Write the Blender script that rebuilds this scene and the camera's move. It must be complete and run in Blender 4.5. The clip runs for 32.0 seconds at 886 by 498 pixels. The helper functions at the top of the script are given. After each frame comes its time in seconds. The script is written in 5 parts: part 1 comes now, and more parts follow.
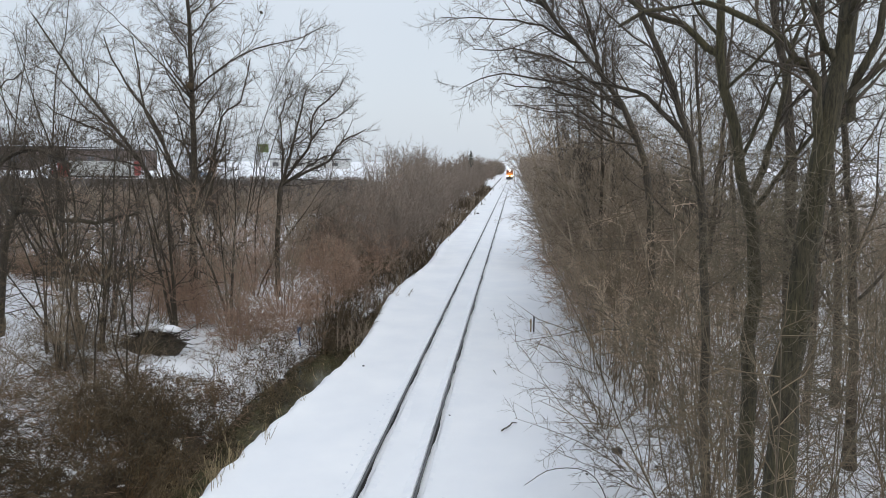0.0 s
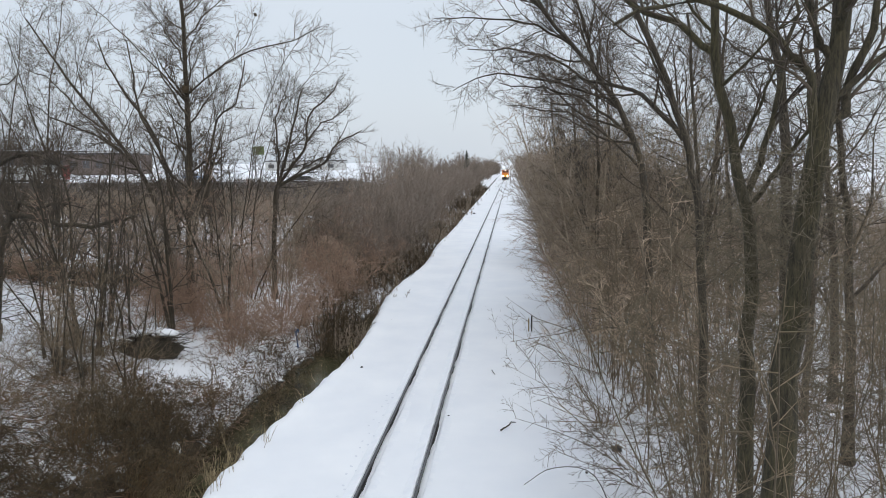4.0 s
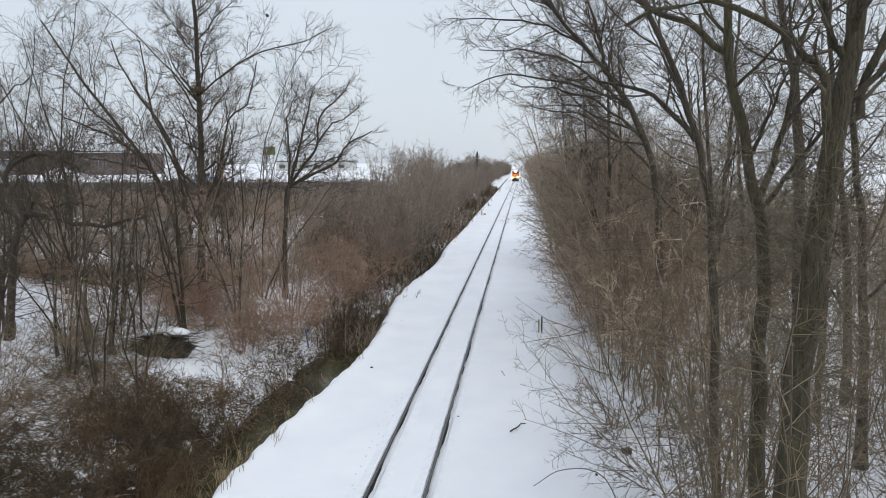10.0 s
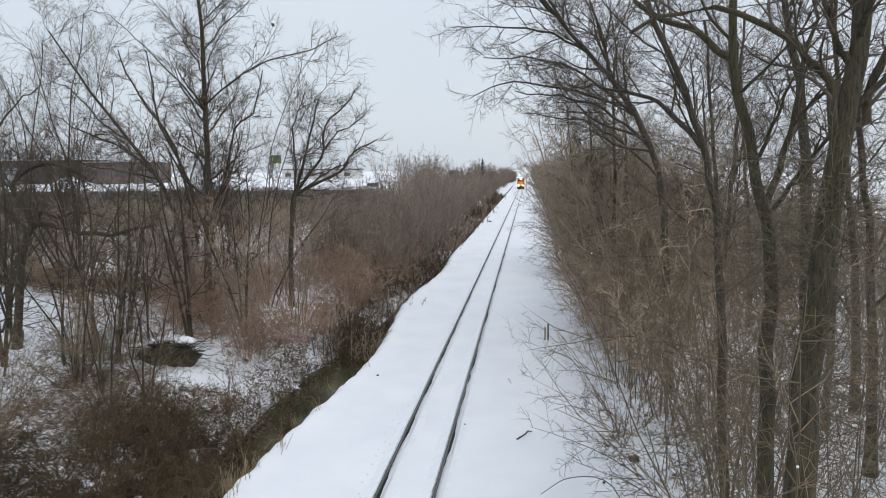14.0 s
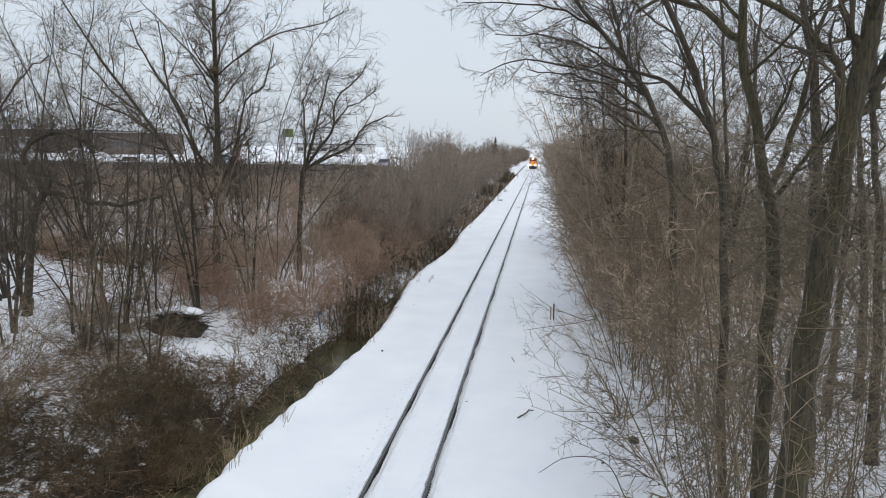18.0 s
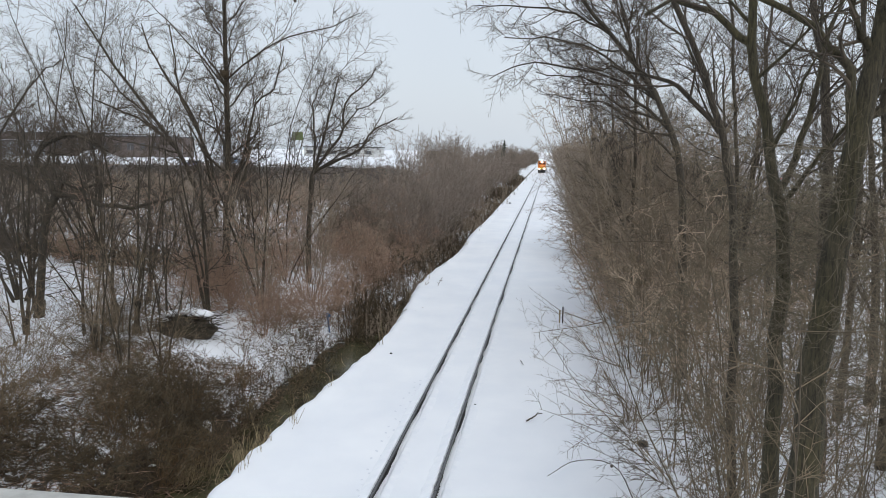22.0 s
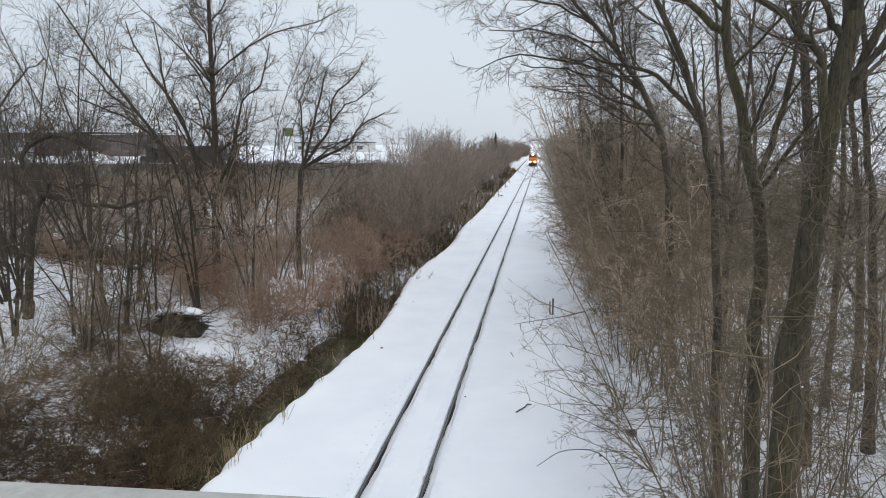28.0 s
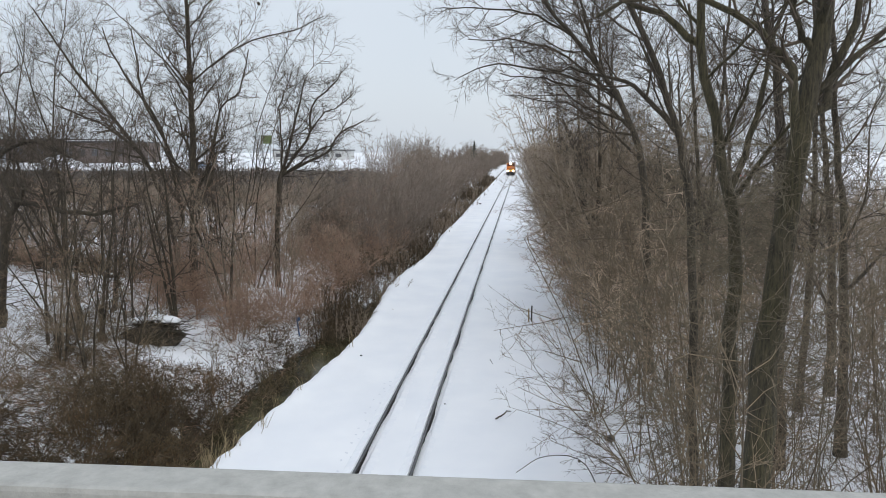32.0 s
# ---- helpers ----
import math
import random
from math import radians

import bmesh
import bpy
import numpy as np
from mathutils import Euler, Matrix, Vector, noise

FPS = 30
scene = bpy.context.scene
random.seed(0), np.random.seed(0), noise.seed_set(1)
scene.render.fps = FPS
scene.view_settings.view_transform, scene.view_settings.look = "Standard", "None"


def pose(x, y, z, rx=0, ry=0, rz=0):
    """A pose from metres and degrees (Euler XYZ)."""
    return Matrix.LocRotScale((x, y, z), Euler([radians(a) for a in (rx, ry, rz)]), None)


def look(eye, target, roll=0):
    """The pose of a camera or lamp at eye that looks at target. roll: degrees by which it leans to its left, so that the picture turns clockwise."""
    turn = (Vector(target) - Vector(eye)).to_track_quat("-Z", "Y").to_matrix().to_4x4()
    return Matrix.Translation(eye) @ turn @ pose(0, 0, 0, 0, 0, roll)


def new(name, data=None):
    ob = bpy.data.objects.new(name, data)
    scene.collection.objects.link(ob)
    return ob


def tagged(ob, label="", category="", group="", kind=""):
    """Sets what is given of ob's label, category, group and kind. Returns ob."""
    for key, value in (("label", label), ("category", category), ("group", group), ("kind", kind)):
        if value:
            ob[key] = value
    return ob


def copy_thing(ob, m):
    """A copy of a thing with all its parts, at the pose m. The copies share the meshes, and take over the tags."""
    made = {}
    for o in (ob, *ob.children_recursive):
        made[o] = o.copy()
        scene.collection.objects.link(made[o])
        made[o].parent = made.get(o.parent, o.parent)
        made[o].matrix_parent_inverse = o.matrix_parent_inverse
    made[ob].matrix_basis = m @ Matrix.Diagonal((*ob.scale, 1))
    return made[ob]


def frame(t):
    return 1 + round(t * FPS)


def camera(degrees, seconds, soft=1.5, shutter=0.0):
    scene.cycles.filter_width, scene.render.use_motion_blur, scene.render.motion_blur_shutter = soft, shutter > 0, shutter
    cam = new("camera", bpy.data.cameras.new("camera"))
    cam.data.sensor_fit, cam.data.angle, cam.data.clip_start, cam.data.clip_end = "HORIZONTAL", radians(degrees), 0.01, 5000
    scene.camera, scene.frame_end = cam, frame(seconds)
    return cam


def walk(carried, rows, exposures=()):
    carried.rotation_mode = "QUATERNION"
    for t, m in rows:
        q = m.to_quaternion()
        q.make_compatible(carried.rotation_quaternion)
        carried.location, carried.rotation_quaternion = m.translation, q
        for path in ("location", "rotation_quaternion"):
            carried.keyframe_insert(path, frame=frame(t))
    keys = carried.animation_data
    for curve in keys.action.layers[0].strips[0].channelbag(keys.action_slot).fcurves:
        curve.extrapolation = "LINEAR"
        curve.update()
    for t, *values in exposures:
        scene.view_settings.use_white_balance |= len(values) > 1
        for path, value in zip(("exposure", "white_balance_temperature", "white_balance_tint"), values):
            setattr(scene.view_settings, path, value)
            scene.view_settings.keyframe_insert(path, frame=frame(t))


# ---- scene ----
# the camera, held by hand over the rail of a bridge
cam = camera(63.2, 32.0, soft=0.9)
EYE = 8.36
ROWS = [  # seconds, x, y, yaw, pitch, roll
    (0, 3.172, 0.100, 5.78, -6.93, 0.19),
    (0.5, 3.164, 0.100, 5.72, -7.06, 0.31),
    (1, 3.167, 0.100, 5.84, -7.19, 0.16),
    (1.5, 3.181, 0.100, 5.83, -7.24, -0.13),
    (2, 3.177, 0.100, 5.60, -6.98, -0.27),
    (2.5, 3.174, 0.100, 5.55, -6.98, 0.06),
    (3, 3.171, 0.100, 5.50, -7.01, 0.15),
    (3.5, 3.162, 0.100, 5.48, -6.85, -0.50),
    (5.5, 3.161, 0.100, 5.75, -7.20, -0.06),
    (6, 3.162, 0.100, 5.80, -7.04, -0.27),
    (6.5, 3.164, 0.100, 5.90, -6.56, -0.38),
    (7, 3.149, 0.100, 5.99, -6.58, -0.11),
    (7.5, 3.149, 0.100, 6.16, -6.80, 0.12),
    (8, 3.156, 0.100, 6.33, -6.91, -0.26),
    (8.5, 3.167, 0.100, 6.32, -6.89, -0.40),
    (9, 3.160, 0.100, 6.34, -6.84, -0.28),
    (9.5, 3.158, 0.100, 6.29, -6.81, -0.24),
    (10, 3.154, 0.100, 6.33, -6.85, -0.29),
    (10.5, 3.148, 0.100, 6.37, -6.83, -0.47),
    (11, 3.148, 0.100, 6.43, -6.69, -0.52),
    (11.5, 3.146, 0.100, 6.56, -6.62, -0.41),
    (12, 3.143, 0.100, 6.66, -6.60, -0.49),
    (12.5, 3.147, 0.100, 6.79, -6.61, -0.48),
    (13, 3.157, 0.100, 6.83, -6.59, -0.69),
    (13.5, 3.158, 0.100, 6.83, -6.35, -0.75),
    (14, 3.156, 0.100, 6.79, -6.25, -0.57),
    (14.5, 3.131, 0.100, 6.29, -6.60, -0.75),
    (15, 3.169, 0.100, 7.33, -6.94, 0.01),
    (15.5, 3.247, 0.100, 10.59, -7.33, 0.87),
    (17.5, 3.317, 0.142, 8.46, -8.10, 0.52),
    (18, 3.320, 0.146, 7.65, -8.03, 0.65),
    (18.5, 3.312, 0.147, 7.59, -8.02, 0.70),
    (19, 3.308, 0.148, 7.87, -8.04, 0.78),
    (19.5, 3.305, 0.143, 8.03, -7.83, 0.31),
    (20, 3.302, 0.137, 8.14, -7.63, 0.70),
    (20.5, 3.311, 0.132, 8.20, -7.70, 0.88),
    (21, 3.318, 0.126, 8.30, -7.75, 0.74),
    (21.5, 3.322, 0.121, 8.37, -7.78, 0.65),
    (22, 3.324, 0.118, 8.37, -7.81, 0.65),
    (22.5, 3.332, 0.112, 8.35, -7.82, 0.42),
    (23, 3.331, 0.095, 8.39, -7.80, 0.50),
    (23.5, 3.335, 0.091, 8.44, -7.77, 0.31),
    (24, 3.333, 0.087, 8.48, -7.76, 0.26),
    (24.5, 3.329, 0.083, 8.51, -7.66, 0.01),
    (25, 3.322, 0.081, 8.60, -7.60, 0.13),
    (25.5, 3.333, 0.078, 8.20, -7.53, -0.08),
    (27.5, 3.509, 0.104, 9.13, -8.51, -0.01),
    (28, 3.539, 0.099, 7.86, -8.30, -0.32),
    (28.5, 3.541, 0.076, 6.85, -7.94, -0.13),
    (29, 3.535, 0.053, 6.50, -7.83, -0.18),
    (29.5, 3.540, 0.043, 6.32, -7.75, -0.14),
    (30, 3.536, 0.032, 6.27, -7.60, -0.17),
    (30.5, 3.529, 0.024, 6.24, -7.53, 0.02),
    (31, 3.519, 0.016, 6.21, -7.55, -0.08),
    (31.5, 3.511, 0.008, 6.17, -7.59, -0.10),
    (32, 3.519, 0.001, 6.15, -7.68, -0.08),
]
walk(cam, [(t, pose(x, y, EYE, 90 + pitch, 0, yaw) @ pose(0, 0, 0, 0, 0, roll)) for t, x, y, yaw, pitch, roll in ROWS])

# ---- light: an overcast winter sky and a wide, weak sun ----
SUN_UP, SUN_TURN = 38.0, 150.0
world = bpy.data.worlds.new("overcast_sky")
scene.world = world
world.use_nodes = True
wn, wl = world.node_tree.nodes, world.node_tree.links
wn.clear()
sky = wn.new("ShaderNodeTexSky")
sky.sky_type, sky.sun_disc = "NISHITA", False
sky.sun_elevation, sky.sun_rotation = radians(SUN_UP), radians(SUN_TURN)
sky.air_density, sky.dust_density, sky.ozone_density = 1.0, 4.0, 1.5
sky_bg = wn.new("ShaderNodeBackground")
sky_bg.inputs["Strength"].default_value = 0.02
cloud_bg = wn.new("ShaderNodeBackground")
coord = wn.new("ShaderNodeTexCoord")
cloud_noise = wn.new("ShaderNodeTexNoise")
cloud_noise.inputs["Scale"].default_value = 1.6
cloud_noise.inputs["Detail"].default_value = 3.0
cloud_ramp = wn.new("ShaderNodeValToRGB")
cloud_ramp.color_ramp.elements[0].position, cloud_ramp.color_ramp.elements[1].position = 0.3, 0.75
cloud_ramp.color_ramp.elements[0].color = (0.862, 0.95, 1.055, 1)
cloud_ramp.color_ramp.elements[1].color = (0.946, 1.02, 1.105, 1)
add_sky = wn.new("ShaderNodeAddShader")
world_out = wn.new("ShaderNodeOutputWorld")
wl.new(coord.outputs["Generated"], cloud_noise.inputs["Vector"])
wl.new(cloud_noise.outputs["Fac"], cloud_ramp.inputs["Fac"])
wl.new(cloud_ramp.outputs["Color"], cloud_bg.inputs["Color"])
# an overcast sky brightens towards the zenith
sky_axis = wn.new("ShaderNodeSeparateXYZ")
wl.new(coord.outputs["Generated"], sky_axis.inputs[0])
sky_rise = wn.new("ShaderNodeMapRange")
sky_rise.inputs["From Min"].default_value, sky_rise.inputs["From Max"].default_value = 0.18, 1.0
sky_rise.inputs["To Min"].default_value, sky_rise.inputs["To Max"].default_value = 0.70, 1.02
wl.new(sky_axis.outputs["Z"], sky_rise.inputs["Value"])
wl.new(sky_rise.outputs[0], cloud_bg.inputs["Strength"])
wl.new(sky.outputs["Color"], sky_bg.inputs["Color"])
wl.new(sky_bg.outputs[0], add_sky.inputs[0])
wl.new(cloud_bg.outputs[0], add_sky.inputs[1])
wl.new(add_sky.outputs[0], world_out.inputs["Surface"])

sun = new("sun", bpy.data.lights.new("sun", "SUN"))
sun.data.energy, sun.data.angle, sun.data.color = 0.55, radians(35), (1.0, 0.97, 0.93)
sun_way = Vector((math.sin(radians(SUN_TURN)) * math.cos(radians(SUN_UP)), math.cos(radians(SUN_TURN)) * math.cos(radians(SUN_UP)), math.sin(radians(SUN_UP))))
sun.matrix_world = look(sun_way * 100, (0, 0, 0))


# ---- materials ----
def material(name, rough=0.8, metal=0.0):
    m = bpy.data.materials.new(name)
    m.use_nodes = True
    shader = m.node_tree.nodes["Principled BSDF"]
    shader.inputs["Roughness"].default_value = rough
    shader.inputs["Metallic"].default_value = metal
    return m, m.node_tree.nodes, m.node_tree.links, shader


def noise_node(nodes, links, scale, detail=4.0, rough=0.6, stretch=None, space="Object"):
    tex = nodes.new("ShaderNodeTexNoise")
    tex.inputs["Scale"].default_value, tex.inputs["Detail"].default_value, tex.inputs["Roughness"].default_value = scale, detail, rough
    tc = nodes.new("ShaderNodeTexCoord")
    if stretch:
        mp = nodes.new("ShaderNodeMapping")
        mp.inputs["Scale"].default_value = stretch
        links.new(tc.outputs[space], mp.inputs["Vector"])
        links.new(mp.outputs[0], tex.inputs["Vector"])
    else:
        links.new(tc.outputs[space], tex.inputs["Vector"])
    return tex


def ramp_node(nodes, links, source, stops):
    r = nodes.new("ShaderNodeValToRGB")
    e = r.color_ramp.elements
    while len(e) < len(stops):
        e.new(0.5)
    for el, (p, c) in zip(e, stops):
        el.position, el.color = p, (*c, 1)
    links.new(source, r.inputs["Fac"])
    return r


def mix_node(nodes, links, fac, a, b):
    m = nodes.new("ShaderNodeMix")
    m.data_type = "RGBA"
    if isinstance(fac, float):
        m.inputs["Factor"].default_value = fac
    else:
        links.new(fac, m.inputs["Factor"])
    for sock, v in ((m.inputs["A"], a), (m.inputs["B"], b)):
        if isinstance(v, tuple):
            sock.default_value = (*v, 1)
        else:
            links.new(v, sock)
    return m.outputs["Result"]


def bump_node(nodes, links, height, shader, strength=0.3, distance=0.02):
    b = nodes.new("ShaderNodeBump")
    b.inputs["Strength"].default_value, b.inputs["Distance"].default_value = strength, distance
    links.new(height, b.inputs["Height"])
    links.new(b.outputs[0], shader.inputs["Normal"])


def simple(name, dark, light, scale=8.0, rough=0.7, metal=0.0, bump=0.2, stretch=None, vary=0.0):
    m, n, l, s = material(name, rough, metal)
    tex = noise_node(n, l, scale, 5.0, 0.65, stretch)
    col = ramp_node(n, l, tex.outputs["Fac"], [(0.3, dark), (0.7, light)]).outputs["Color"]
    if vary:
        info = n.new("ShaderNodeObjectInfo")
        hsv = n.new("ShaderNodeHueSaturation")
        mr = n.new("ShaderNodeMapRange")
        mr.inputs["To Min"].default_value, mr.inputs["To Max"].default_value = 1 - vary, 1 + vary
        l.new(info.outputs["Random"], mr.inputs["Value"])
        l.new(mr.outputs[0], hsv.inputs["Value"])
        l.new(col, hsv.inputs["Color"])
        col = hsv.outputs["Color"]
    l.new(col, s.inputs["Base Color"])
    if bump:
        bump_node(n, l, tex.outputs["Fac"], s, bump)
    return m


def glowing(name, colour, strength):
    m, n, l, s = material(name, 0.3)
    s.inputs["Base Color"].default_value = (*colour, 1)
    s.inputs["Emission Color"].default_value = (*colour, 1)
    s.inputs["Emission Strength"].default_value = strength
    return m


def bark(name, dark, light, moss=0.0):
    m, n, l, s = material(name, 0.9)
    ridge = noise_node(n, l, 7.0, 7.0, 0.75, (4.0, 4.0, 0.55))
    patch = noise_node(n, l, 2.2, 4.0, 0.6)
    broad = noise_node(n, l, 0.55, 3.0, 0.5)
    mid = tuple((u + v) / 2 for u, v in zip(dark, light))
    col = ramp_node(n, l, ridge.outputs["Fac"], [(0.36, dark), (0.48, mid), (0.66, light)]).outputs["Color"]
    lichen = ramp_node(n, l, patch.outputs["Fac"], [(0.58, (0, 0, 0)), (0.74, (0.55, 0.55, 0.55))])
    col = mix_node(n, l, lichen.outputs["Color"], col, tuple(v * 1.7 for v in light))
    if moss:
        mask = ramp_node(n, l, broad.outputs["Fac"], [(0.62 - moss * 0.4, (0, 0, 0)), (0.78 - moss * 0.2, (0.8, 0.8, 0.8))])
        green = ramp_node(n, l, ridge.outputs["Fac"], [(0.36, (0.025, 0.022, 0.009)), (0.64, (0.104, 0.092, 0.036))]).outputs["Color"]
        col = mix_node(n, l, mask.outputs["Color"], col, green)
    l.new(col, s.inputs["Base Color"])
    bump_node(n, l, ridge.outputs["Fac"], s, 0.9, 0.05)
    return m


def snow_ground():
    m, n, l, s = material("snow_over_leaf_litter", 0.75)
    tc = n.new("ShaderNodeTexCoord")
    sep = n.new("ShaderNodeSeparateXYZ")
    l.new(tc.outputs["Object"], sep.inputs[0])
    soft = noise_node(n, l, 0.35, 4.0, 0.55)
    grain = noise_node(n, l, 14.0, 4.0, 0.6)
    snow = ramp_node(n, l, soft.outputs["Fac"], [(0.3, (0.80, 0.82, 0.86)), (0.7, (0.88, 0.89, 0.91))]).outputs["Color"]
    litter_tex = noise_node(n, l, 3.2, 7.0, 0.72)
    litter = ramp_node(n, l, grain.outputs["Fac"], [(0.3, (0.016, 0.011, 0.007)), (0.7, (0.065, 0.044, 0.028))]).outputs["Color"]
    bare = n.new("ShaderNodeAttribute")
    bare.attribute_name = "bare"
    reach = n.new("ShaderNodeMath")
    reach.operation = "ADD"
    l.new(litter_tex.outputs["Fac"], reach.inputs[0])
    l.new(bare.outputs["Fac"], reach.inputs[1])
    mask = ramp_node(n, l, reach.outputs[0], [(0.74, (0, 0, 0)), (0.80, (1, 1, 1))])
    l.new(mix_node(n, l, mask.outputs["Color"], snow, litter), s.inputs["Base Color"])
    s.inputs["Subsurface Weight"].default_value = 0.0
    add = n.new("ShaderNodeMath")
    add.operation = "MULTIPLY_ADD"
    add.inputs[1].default_value = 0.25
    l.new(grain.outputs["Fac"], add.inputs[0])
    l.new(soft.outputs["Fac"], add.inputs[2])
    bump_node(n, l, add.outputs[0], s, 0.35, 0.08)
    return m


SNOW_GROUND = snow_ground()
SNOW = simple("fresh_snow", (0.80, 0.82, 0.86), (0.88, 0.89, 0.91), 3.0, 0.75, 0, 0.3)
BARK_BIG = bark("mossy_grey_bark", (0.022, 0.018, 0.012), (0.104, 0.087, 0.056), 0.55)
BARK_DARK = bark("dark_grey_bark", (0.019, 0.015, 0.011), (0.096, 0.078, 0.055), 0.12)
TWIG_GREY = simple("grey_brown_twigs", (0.039, 0.030, 0.021), (0.115, 0.090, 0.064), 2.0, 0.85, 0, 0, None, 0.18)
TWIG_RED = simple("reddish_brown_twigs", (0.216, 0.140, 0.098), (0.515, 0.352, 0.258), 1.5, 0.85, 0, 0, None, 0.20)
# russet twigs with light from above lifted into the colour, against self-shading
TWIG_HEDGE = simple("lit_russet_hedge_twigs", (0.350, 0.255, 0.180), (0.680, 0.525, 0.387), 1.2, 0.85, 0, 0, None, 0.28)
TWIG_NEAR = simple("brown_near_twigs", (0.079, 0.059, 0.037), (0.252, 0.190, 0.121), 2.0, 0.8, 0, 0, None, 0.25)
TWIG_SAPLING = simple("pale_grey_brown_twigs", (0.177, 0.138, 0.099), (0.395, 0.315, 0.231), 2.0, 0.85, 0, 0, None, 0.2)
TWIG_OLIVE = simple("olive_brown_twigs", (0.060, 0.048, 0.030), (0.225, 0.185, 0.124), 2.0, 0.85, 0, 0, None, 0.25)
TWIG_RUSSET = simple("russet_brown_twigs", (0.085, 0.060, 0.034), (0.260, 0.190, 0.111), 2.0, 0.85, 0, 0, None, 0.2)
TWIG_MID = simple("brown_brush_twigs", (0.175, 0.136, 0.101), (0.391, 0.310, 0.236), 0.5, 0.9, 0, 0)
TWIG_FAR = simple("far_brown_twigs", (0.194, 0.152, 0.120), (0.364, 0.296, 0.239), 0.25, 0.9, 0, 0)
TWIG_FAR_GREY = simple("far_grey_brown_twigs", (0.134, 0.107, 0.086), (0.294, 0.238, 0.193), 0.22, 0.9, 0, 0)
NEEDLES = simple("dark_spruce_needles", (0.018, 0.024, 0.016), (0.05, 0.06, 0.04), 3.0, 0.8, 0, 0)
TWIG_BRAMBLE = simple("dark_bramble_canes", (0.022, 0.016, 0.008), (0.158, 0.112, 0.061), 1.5, 0.85, 0, 0, None, 0.2)
GRASS_RUSSET = simple("russet_dead_grass", (0.085, 0.050, 0.024), (0.27, 0.175, 0.092), 3.0, 0.85, 0, 0, None, 0.25)
GRASS_DRY = simple("dry_straw_grass", (0.22, 0.16, 0.085), (0.42, 0.33, 0.2), 6.0, 0.85, 0, 0, None, 0.2)
# rusty steel, its colour darkened further for the shade on the rail web
STEEL_SIDE = simple("rusty_shaded_steel", (0.01, 0.009, 0.01), (0.045, 0.038, 0.035), 22.0, 0.6, 0.35, 0.3)
STEEL_TOP = simple("worn_rail_head", (0.045, 0.045, 0.047), (0.17, 0.173, 0.18), 9.0, 0.5, 0.6, 0.1, (4.0, 0.5, 4.0))
RAIL_PAINT = simple("weathered_grey_paint", (0.33, 0.325, 0.3), (0.47, 0.462, 0.43), 30.0, 0.6, 0.1, 0.25)
CONCRETE = simple("bridge_concrete", (0.24, 0.235, 0.22), (0.42, 0.41, 0.39), 4.0, 0.9, 0, 0.4)
ASPHALT = simple("wet_asphalt", (0.035, 0.036, 0.04), (0.075, 0.077, 0.082), 2.0, 0.5)
GALVANISED = simple("galvanised_steel", (0.26, 0.27, 0.28), (0.42, 0.43, 0.44), 6.0, 0.5, 0.6)
TIMBER = simple("weathered_timber", (0.10, 0.078, 0.055), (0.24, 0.19, 0.14), 14.0, 0.85, 0, 0.4, (6, 6, 1))
ORANGE = simple("orange_locomotive_paint", (0.62, 0.17, 0.025), (0.78, 0.24, 0.035), 1.2, 0.45)
YELLOW = simple("yellow_paint", (0.62, 0.42, 0.04), (0.75, 0.52, 0.06), 1.2, 0.45)
BLACK = simple("black_paint", (0.012, 0.012, 0.013), (0.03, 0.03, 0.032), 5.0, 0.5)
BRICK_FAR = simple("brown_brick", (0.125, 0.098, 0.088), (0.20, 0.16, 0.145), 1.0, 0.85)
WALL_GREY = simple("grey_cladding", (0.24, 0.25, 0.27), (0.36, 0.37, 0.39), 0.6, 0.7)
# cladding lightened in its base colour to give the haze of distance
WALL_HAZED = simple("hazed_cladding", (0.5, 0.5, 0.49), (0.66, 0.66, 0.64), 0.6, 0.7)
ROOF_DARK = simple("dark_roof", (0.06, 0.062, 0.068), (0.12, 0.122, 0.13), 1.0, 0.7)
SIGN_GREEN = simple("green_sign_sheet", (0.09, 0.12, 0.04), (0.14, 0.17, 0.06), 2.0, 0.4)
RUBBER = simple("tyre_rubber", (0.012, 0.012, 0.012), (0.03, 0.03, 0.03), 9.0, 0.8)
LAMP_WARM = glowing("lit_headlight", (1.0, 0.82, 0.55), 40.0)
LAMP_RED = glowing("lit_tail_light", (0.9, 0.04, 0.02), 1.5)


def glass_material():
    m, n, l, s = material("dark_window_glass", 0.06)
    tex = noise_node(n, l, 0.8, 2.0)
    l.new(ramp_node(n, l, tex.outputs["Fac"], [(0.3, (0.015, 0.018, 0.022)), (0.7, (0.04, 0.045, 0.05))]).outputs["Color"], s.inputs["Base Color"])
    return m


def water_material():
    m, n, l, s = material("dark_stream_water", 0.12)
    tex = noise_node(n, l, 1.1, 3.0)
    ripple = noise_node(n, l, 9.0, 3.0, 0.5, (1.0, 0.35, 1.0))
    l.new(ramp_node(n, l, tex.outputs["Fac"], [(0.35, (0.022, 0.020, 0.010)), (0.65, (0.088, 0.082, 0.042))]).outputs["Color"], s.inputs["Base Color"])
    bump_node(n, l, ripple.outputs["Fac"], s, 0.25, 0.02)
    return m


GLASS, WATER = glass_material(), water_material()


